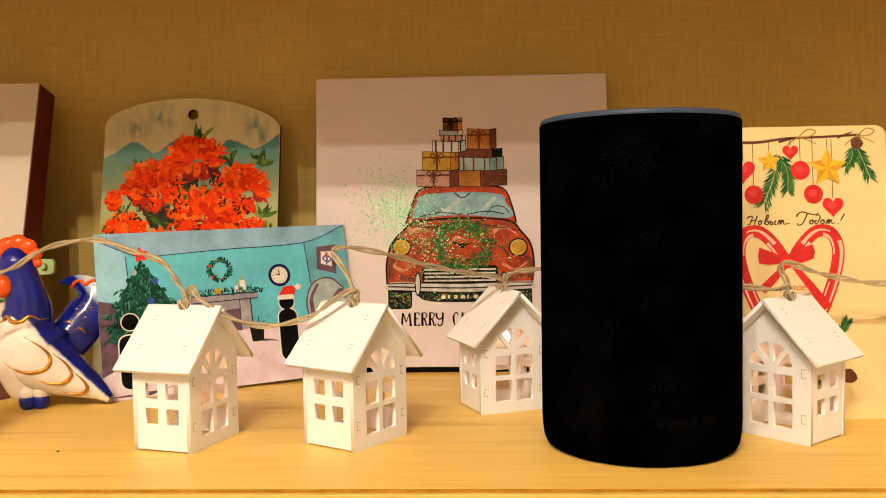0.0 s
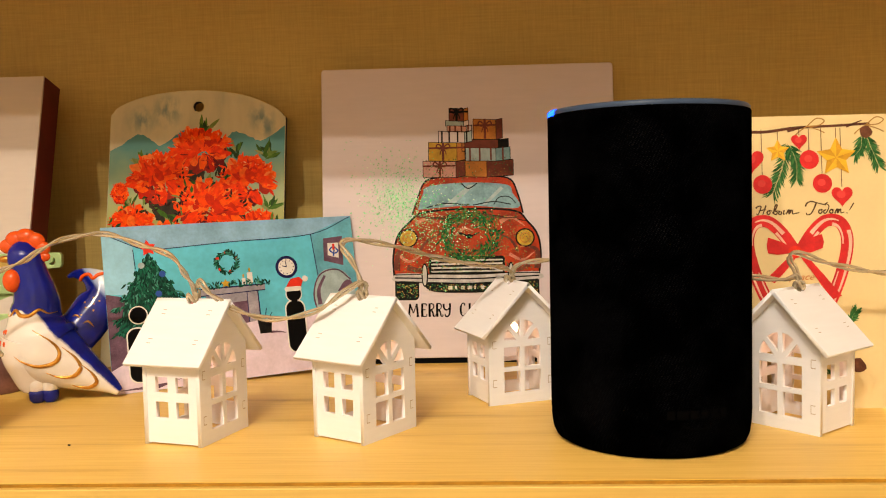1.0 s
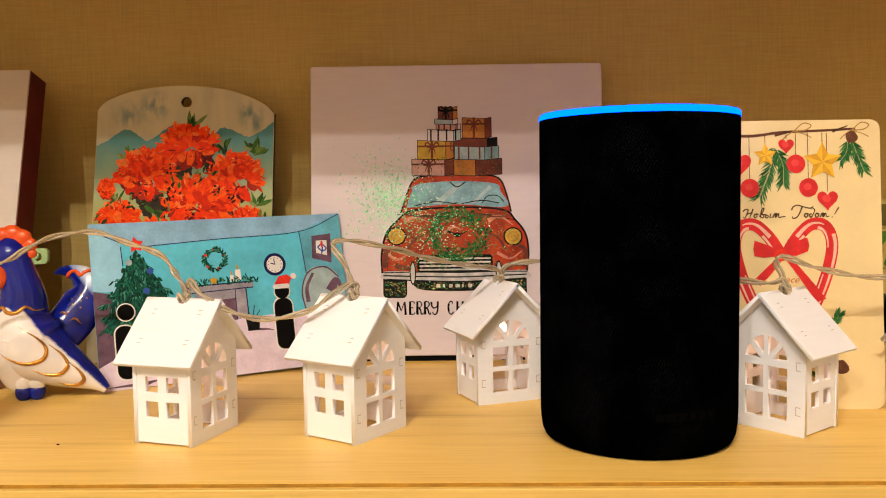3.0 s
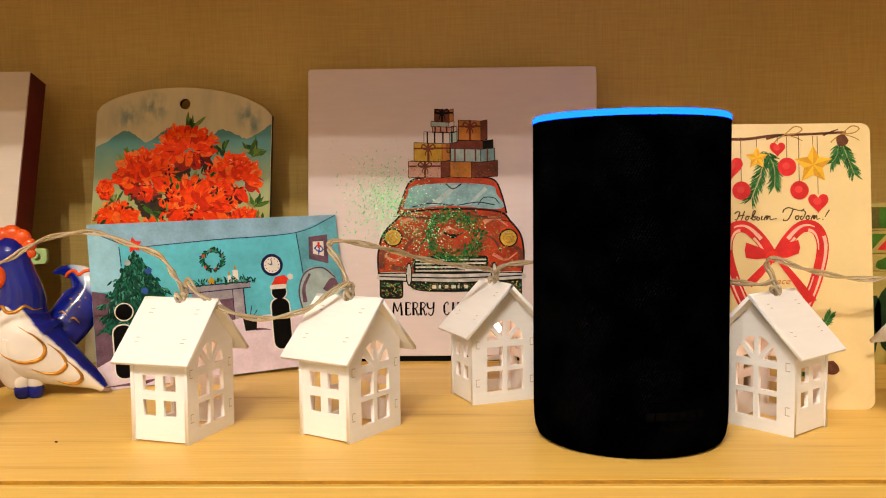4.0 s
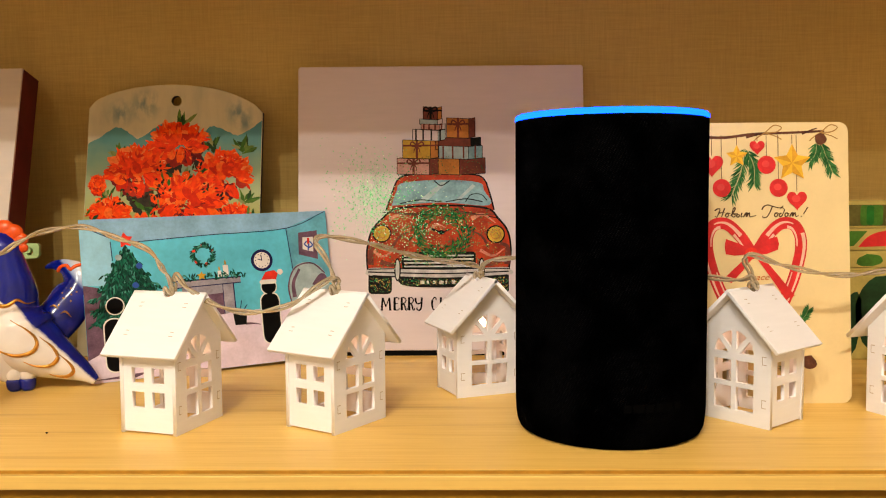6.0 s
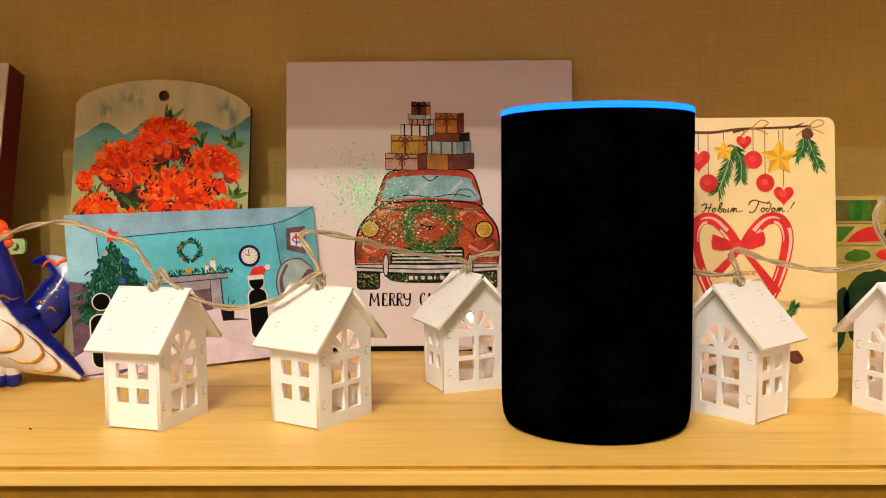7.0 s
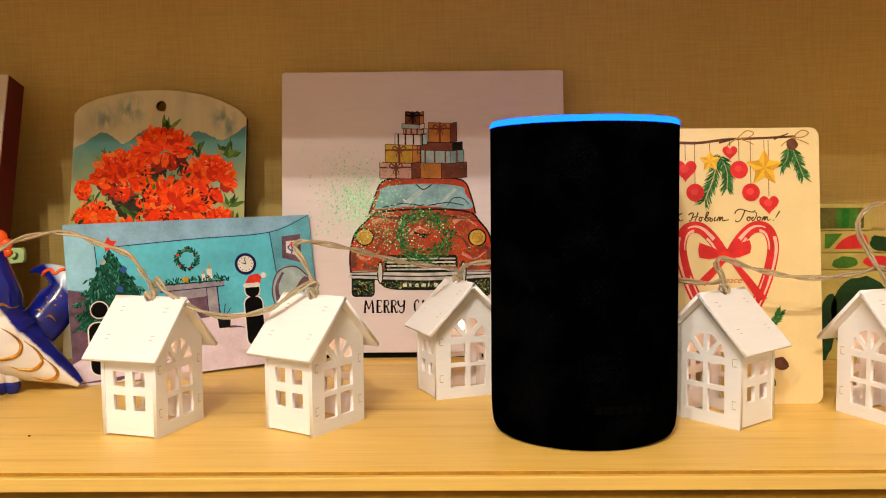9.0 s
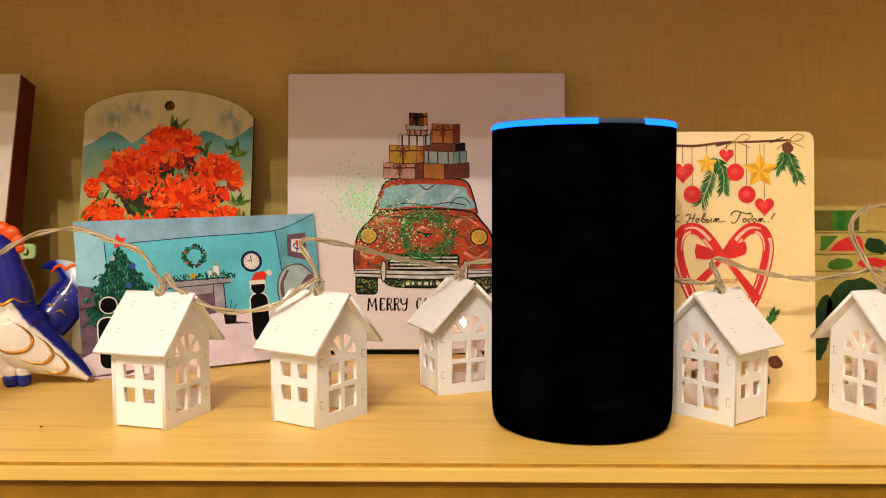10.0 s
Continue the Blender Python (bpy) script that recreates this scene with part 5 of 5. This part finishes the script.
def make_hen():
    bm = bmesh.new()
    loft(bm, [(0.0405, 0, 0.0035, 0.0025), (0.0333, 0, 0.0090, 0.0060), (0.0225, 0, 0.0150, 0.0108), (0.0118, 0, 0.0212, 0.0158), (0.0018, 0, 0.0280, 0.0195), (-0.0040, 0, 0.0380, 0.0195),
              (-0.0058, 0, 0.0480, 0.0150), (-0.0050, 0, 0.0580, 0.0127), (-0.0068, 0, 0.0680, 0.0109), (-0.0090, 0, 0.0770, 0.0098), (-0.0106, 0, 0.0850, 0.0094), (-0.0108, 0, 0.0905, 0.0062), (-0.0108, 0, 0.0942, 0.001)], 0.92)
    loft(bm, [(-0.0060, 0.001, 0.0360, 0.0190), (-0.0075, 0.001, 0.0270, 0.0180), (-0.0065, 0.001, 0.0160, 0.0140), (-0.0045, 0.001, 0.0070, 0.0105), (-0.0045, 0.001, 0.0030, 0.0070)], 1.0)
    body = BVHTree.FromBMesh(bm)
    # plume of the tail, comb, wattle, beak, feet
    tail_bm = bmesh.new()
    plume = [(0.006, 0.010, 0.030, 0.0125), (0.016, 0.016, 0.042, 0.0130), (0.0228, 0.020, 0.054, 0.0126), (0.0232, 0.022, 0.0635, 0.0102), (0.0175, 0.022, 0.0695, 0.0056), (0.0100, 0.022, 0.0712, 0.0028), (0.0045, 0.022, 0.0698, 0.0008)]
    loft(tail_bm, plume, 0.6)
    tail = BVHTree.FromBMesh(tail_bm)
    tail_bm.free()
    loft(bm, plume, 0.6, mat=1)
    for x, z, r in ((-0.0195, 0.0905, 0.0050), (-0.0150, 0.0940, 0.0060), (-0.0095, 0.0950, 0.0064), (-0.0045, 0.0930, 0.0060), (-0.0005, 0.0890, 0.0048), (0.0008, 0.0840, 0.0032)):
        ball(bm, (x, 0, z - 0.0006), 0.88 * r, 2, 1.15, 0.62, 1)
    ball(bm, (-0.0145, -0.008, 0.0705), 0.0058, 2, 0.9, 0.8, 1.15)
    ball(bm, (-0.0205, -0.002, 0.0825), 0.0030, 3, 1.3, 0.6, 0.7)
    for x, y in ((-0.0038, -0.0072), (0.0030, -0.0055), (-0.0085, 0.0080)):
        loft(bm, [(x, y, 0.0170, 0.0030), (x, y, 0.0120, 0.0046), (x, y, 0.0080, 0.0044), (x, y, 0.0066, 0.0036)], 1.0, 24)
        loft(bm, [(x, y, 0.0078, 0.0036), (x, y, 0.0056, 0.0046), (x, y, 0.0020, 0.0042), (x, y, 0.0002, 0.0030)], 1.0, 24, mat=1)

    def laid(line, on):
        """The points of a line of (x, z), laid on the glaze as the front sees it."""
        hits = [on.ray_cast(Vector((q.x, -0.1, q.y)), Vector((0, 1, 0)))[0] for q in spline(line, 5)]
        return [h for h in hits if h is not None]

    crest = laid([(0.0125, 0.0676), (0.0150, 0.0705), (0.0185, 0.0712), (0.0212, 0.0689), (0.0240, 0.0708), (0.0276, 0.0715)], tail)
    if len(crest) > 2:
        sweep(bm, crest, 0.0011, 8, mat=2)
    for arc in ([(0.0110, 0.0470), (0.0135, 0.0478), (0.0165, 0.0455)], [(0.0175, 0.0430), (0.0205, 0.0440), (0.0235, 0.0405)]):
        on = laid(arc, tail)
        if len(on) > 2:
            sweep(bm, on, lambda f: 0.0001 + 0.0006 * math.sin(math.pi * f), 6, mat=3)
    for x, z in ((0.0177, 0.0550), (0.0230, 0.0540), (0.0225, 0.0575), (0.0260, 0.0555), (0.0230, 0.0502), (0.0185, 0.0520), (0.0163, 0.0478)):
        hit = tail.ray_cast(Vector((x, -0.1, z)), Vector((0, 1, 0)))[0]
        if hit is not None:
            ball(bm, hit, 0.0006, 3, 1, 0.5, 1)
    # gilt arcs of the wing and scalloped collar
    for arc in ([(-0.0010, 0.0430), (0.0080, 0.0370), (0.0125, 0.0300), (0.0105, 0.0245), (0.0020, 0.0225), (-0.0070, 0.0250), (-0.0115, 0.0285)],
                [(0.0135, 0.0325), (0.0195, 0.0265), (0.0225, 0.0200), (0.0185, 0.0155), (0.0110, 0.0155), (0.0050, 0.0185)],
                [(0.0230, 0.0215), (0.0280, 0.0160), (0.0300, 0.0110), (0.0260, 0.0080), (0.0200, 0.0085), (0.0165, 0.0100)],
                [(-0.0200, 0.0515), (-0.0160, 0.0505), (-0.0120, 0.0540), (-0.0085, 0.0510), (-0.0035, 0.0510), (0.0010, 0.0540), (0.0050, 0.0515), (0.0085, 0.0520)]):
        on = laid(arc, body)
        if len(on) > 2:
            sweep(bm, on, lambda f: 0.0002 + 0.0010 * math.sin(math.pi * f) ** 1.5, 8, mat=3)
    for x, z in ((-0.0215, 0.0405), (-0.0180, 0.0415), (-0.0220, 0.0350), (-0.0180, 0.0350)):
        hit = body.ray_cast(Vector((x, -0.1, z)), Vector((0, 1, 0)))[0]
        if hit is not None:
            ball(bm, hit, 0.0011, 2, 0.9, 0.4, 1.4)
    ob = new("hen_figurine", mesh_of("hen_figurine", bm, [hen_glaze(), tail_glaze(), GLAZEO, GILT]))
    ob.matrix_local = pose(-0.2625, 0.0905, 0, 0, 0, 4)
    return tagged(ob, "glazed blue and white ceramic hen with gilt lines", "figurine")


make_hen()

# ---- pale green cut-out and small tin behind the hen ----
MINT = plain("mint_paint", (0.36, 0.52, 0.24), 0.5, vary=0.12, scale=60)
SAND = plain("straw_paint", (0.55, 0.38, 0.10), 0.5, vary=0.2, scale=60)
gs = thing("green_cutout", pose(-0.323, 0.135, 0, 0, 0, 6), "pale mint green wooden cut-out ornament", "ornament")
moon = [(0.0405 + 0.0026 * math.cos(radians(a)), 0.0780 + 0.0026 * math.sin(radians(a))) for a in range(-110, 71, 20)] + [(0.0395 + 0.0022 * math.cos(radians(a)), 0.0788 + 0.0022 * math.sin(radians(a))) for a in range(60, -101, -20)]
sheet("back_rest", [[(-0.04, 0.0), (0.032, 0.0), (0.036, 0.060), (0.037, 0.0730), (0.0455, 0.0735), (0.0470, 0.0755), (0.0470, 0.0815), (0.0455, 0.0832), (-0.04, 0.0832)], moon], 0.004, MINT, gs, bevel=0.0004)
for z in (0.040, 0.058, 0.074):
    part("rail", box_bm(-0.04, 0.034, -0.0035, -0.0002, z, z + 0.0055, 0.0008), SAND if z == 0.074 else MINT, gs, "straw yellow rail" if z == 0.074 else "")
tin = thing("small_tin", pose(-0.315, 0.120, 0), "small mauve round tin with green and orange print", "tin")
part("body", lathe([(0.0225, 0.0), (0.0235, 0.0012), (0.0235, 0.0225), (0.0225, 0.0238), (0.021, 0.0240)], 48), plain("mauve_tin", (0.22, 0.11, 0.10), 0.4, vary=0.3, scale=60), tin)
part("rim", lathe([(0.0238, 0.0228), (0.0243, 0.0236), (0.0243, 0.0262), (0.0232, 0.0270), (0.02, 0.0270)], 48), plain("green_tin", (0.10, 0.17, 0.05), 0.4, vary=0.3, scale=60), tin)

# ---- painted boxes behind the greeting card ----
CREAMB = plain("straw_box_paint", (0.46, 0.37, 0.105), 0.5, vary=0.15, scale=60)
GREENB = plain("leaf_green_paint", (0.055, 0.17, 0.018), 0.45, vary=0.4, scale=50)
DKGRN = plain("dark_green_paint", (0.010, 0.045, 0.014), 0.45, vary=0.5, scale=50)
OLIVE = plain("olive_paint", (0.095, 0.085, 0.018), 0.5, vary=0.4, scale=40)


def painted_box(z0, z1, x1, label, shapes):
    b = thing("painted_box", pose(0.215, 0.165, z0), label, "box", "stacked painted boxes")
    part("case", box_bm(0, x1 - 0.215, 0, 0.045, 0, z1 - z0 - 0.0002, 0.0008), CREAMB, b)
    for nm, pts, mat, layer in shapes:
        flat(nm, [pts], layer, mat, b)
    return b


painted_box(0.0, 0.062, 0.330, "straw box painted with a dark green wreath", [
    ("painted_ground", rrect(2, 2, 113, 60, 1), CREAMB, 1), ("painted_bush", ell(66, 30, 21, 27, 26, 0, 0.05), DKGRN, 2), ("painted_bush", ell(42, 22, 7, 24, 22, -8, 0.06), DKGRN, 2), ("painted_bush", ell(92, 40, 12, 14, 20, 0, 0.07), GREENB, 3)])
painted_box(0.062, 0.0735, 0.320, "shallow straw tray painted with green leaves", [
    ("painted_leaf", ell(54, 5, 9, 4.2, 18, 5, 0.1), GREENB, 1), ("painted_berry", ell(76, 5.5, 10, 4.0, 20, 0, 0.05), CRED, 2), ("painted_leaf", ell(96, 5, 9, 4, 16, -10, 0.1), DKGRN, 2)])
painted_box(0.0735, 0.0885, 0.312, "straw tray painted with a red cap and leaves", [
    ("painted_leaf", [(40, 13), (52, 13), (43, 3), (40, 3)], GREENB, 1), ("painted_cap", [(q.x, q.y) for q in spline([(46, 2.4), (52, 9), (60, 12.4), (67, 12), (70, 3)], 5)], CRED, 2), ("painted_leaf", ell(78, 6, 8, 5, 16, -20, 0.12), DKGRN, 3)])
painted_box(0.0885, 0.1070, 0.287, "small olive box with a blurred green face", [
    ("painted_ground", rrect(3, 1.5, 66, 15.5, 0.8), OLIVE, 1), ("painted_leaf", rrect(47, 1.8, 62, 15.2, 2), GREENB, 2), ("painted_leaf", rrect(51, 2.2, 56, 15.0, 2), plain("bright_green_paint", (0.012, 0.13, 0.015), 0.45, vary=0.3), 3)])

# ---- dark crumb on the shelf ----
bm = bmesh.new()
bmesh.ops.create_icosphere(bm, subdivisions=2, radius=0.0006, matrix=Matrix.LocRotScale((0, 0, 0.0003), None, (1.3, 0.8, 0.55)))
for v in bm.verts:
    v.co += 0.00012 * noise.noise_vector(v.co * 2500)
crumb = new("crumb", mesh_of("crumb", bm, BLACK))
crumb.location = (-0.2043, -0.0063, 0)
tagged(crumb, "tiny dark crumb lying on the shelf", "crumb")

# ---- light string through the roofs ----
CORD = plain("clear_pvc_cord", (0.56, 0.47, 0.32), 0.07, vary=0.15, scale=120, coat=1.0, spec=0.5)
CORD.node_tree.nodes["Principled BSDF"].inputs["Transmission Weight"].default_value = 0.5


def knot_top(m, dx=0.0, dz=0.0):
    p = m @ Vector((dx, 0, 0.0665 + dz))
    return (p.x, p.y, p.z)


def make_string():
    st = thing("light_string", pose(0, 0, 0), "clear twisted cord of a light string linking the houses", "light string")
    K = [knot_top(m) for m in HOUSES]
    runs = [
        [(-0.330, 0.020, 0.066), (-0.290, 0.030, 0.070), (-0.252, 0.040, 0.082), (-0.239, 0.040, 0.089), (-0.225, 0.040, 0.095), (-0.202, 0.036, 0.0975), (-0.180, 0.026, 0.092), (-0.160, 0.013, 0.087), (-0.151, 0.006, 0.079), (K[0][0], K[0][1], 0.072), (K[0][0] + 0.001, K[0][1], 0.062)],
        [(K[0][0] + 0.002, K[0][1], 0.062), (K[0][0] + 0.003, K[0][1], 0.0745), (-0.138, 0.006, 0.0680), (-0.123, 0.006, 0.0595), (-0.107, 0.007, 0.0562), (-0.088, 0.008, 0.0600), (-0.076, 0.008, 0.068), (K[1][0] + 0.001, K[1][1], 0.0725), (K[1][0] + 0.001, K[1][1], 0.062)],
        [(K[1][0] - 0.001, K[1][1], 0.062), (K[1][0] - 0.001, K[1][1], 0.0735), (-0.073, 0.018, 0.083), (-0.078, 0.022, 0.0895), (-0.073, 0.024, 0.0925), (-0.051, 0.032, 0.0880), (-0.030, 0.052, 0.0805), (-0.011, 0.062, 0.0760), (K[2][0], K[2][1], 0.0715), (K[2][0] + 0.001, K[2][1], 0.062)],
        [(K[2][0] + 0.002, K[2][1], 0.062), (K[2][0] + 0.004, K[2][1], 0.0735), (0.027, 0.060, 0.0782), (0.060, 0.066, 0.078), (0.095, 0.050, 0.073), (0.117, 0.022, 0.0712), (0.134, 0.020, 0.0695), (K[3][0], K[3][1], 0.0705), (K[3][0] + 0.001, K[3][1], 0.061)],
        [(K[3][0] + 0.002, K[3][1], 0.062), (K[3][0] - 0.001, K[3][1], 0.0735), (0.1365, 0.018, 0.0790), (0.1395, 0.018, 0.0825), (0.157, 0.020, 0.0765), (0.184, 0.022, 0.0715), (0.211, 0.028, 0.0730), (0.226, 0.032, 0.0755), (K[4][0], K[4][1], 0.0725), (K[4][0], K[4][1], 0.061)],
        [(K[4][0] + 0.001, K[4][1], 0.062), (0.222, 0.034, 0.082), (0.216, 0.034, 0.093), (0.2165, 0.034, 0.103), (0.230, 0.036, 0.1095), (0.260, 0.040, 0.104), (0.300, 0.045, 0.080)],
    ]
    for pts in runs:
        s = spline(pts, 14)
        bm = bmesh.new()
        for ph in (0, math.pi):
            sweep(bm, s, 0.00078, 7, twist=150.0, offset=0.00085, phase=ph)
        part("cord", bm, CORD, st)
    for m, k in zip(HOUSES, K):
        p = m @ Vector((0.0025, 0.0, 0.0388))
        bm = bmesh.new()
        ball(bm, (p.x, p.y, p.z), 0.0021, 0, 1, 1, 1.3)
        b = part("led_bulb", bm, BULB, st, "glowing warm white bulb")
        bm = bmesh.new()
        sweep(bm, [Vector((p.x, p.y, p.z + 0.002)), Vector((p.x, p.y, p.z + 0.009)), Vector((k[0], k[1], 0.064))], 0.0013, 8)
        part("bulb_holder", bm, CORD, st)
        bm = bmesh.new()
        loop = [Vector((k[0] + 0.0023 * math.cos(a), k[1] - 0.0014 + 0.0014 * math.sin(a), 0.0668 + 0.0018 * math.sin(a * 2))) for a in [2 * math.pi * i / 16 for i in range(17)]]
        sweep(bm, loop, 0.0009, 7)
        part("cord_knot", bm, CORD, st)
    return st


make_string()


# ---- what moves: arcs of the light ring lift into sight and drop back ----
def motions():
    for k, arc in enumerate(ARCS):
        a = radians(15 * k + 7.5)
        lit = pose(0, 0, 0)
        dark = pose(-0.0022 * math.cos(a), -0.0022 * math.sin(a), -0.0065)
        start = 0.967 if k == 12 else 1.067
        blink = k in (12, 13, 14, 15, 22, 23)
        second = k in (12, 13, 14, 15, 16, 22, 23)
        third = k in (12, 13, 23)
        rows = [(0, dark), (start - 0.0333, dark), (start, lit)]
        off, on = (4.533, 4.667) if blink else (4.467, 4.667)
        rows += [(off, lit), (off + 0.0333, dark), (on - 0.0333, dark), (on, lit)]
        off, on = (7.633 if second else 7.567), (7.867 if third else 7.967)
        rows += [(off, lit), (off + 0.0333, dark), (on - 0.0333, dark), (on, lit)]
        if k in (18, 19):
            rows += [(9.933, lit), (9.967, dark), (10, dark)]
        else:
            rows += [(10, lit)]
        walk(arc, rows)


motions()
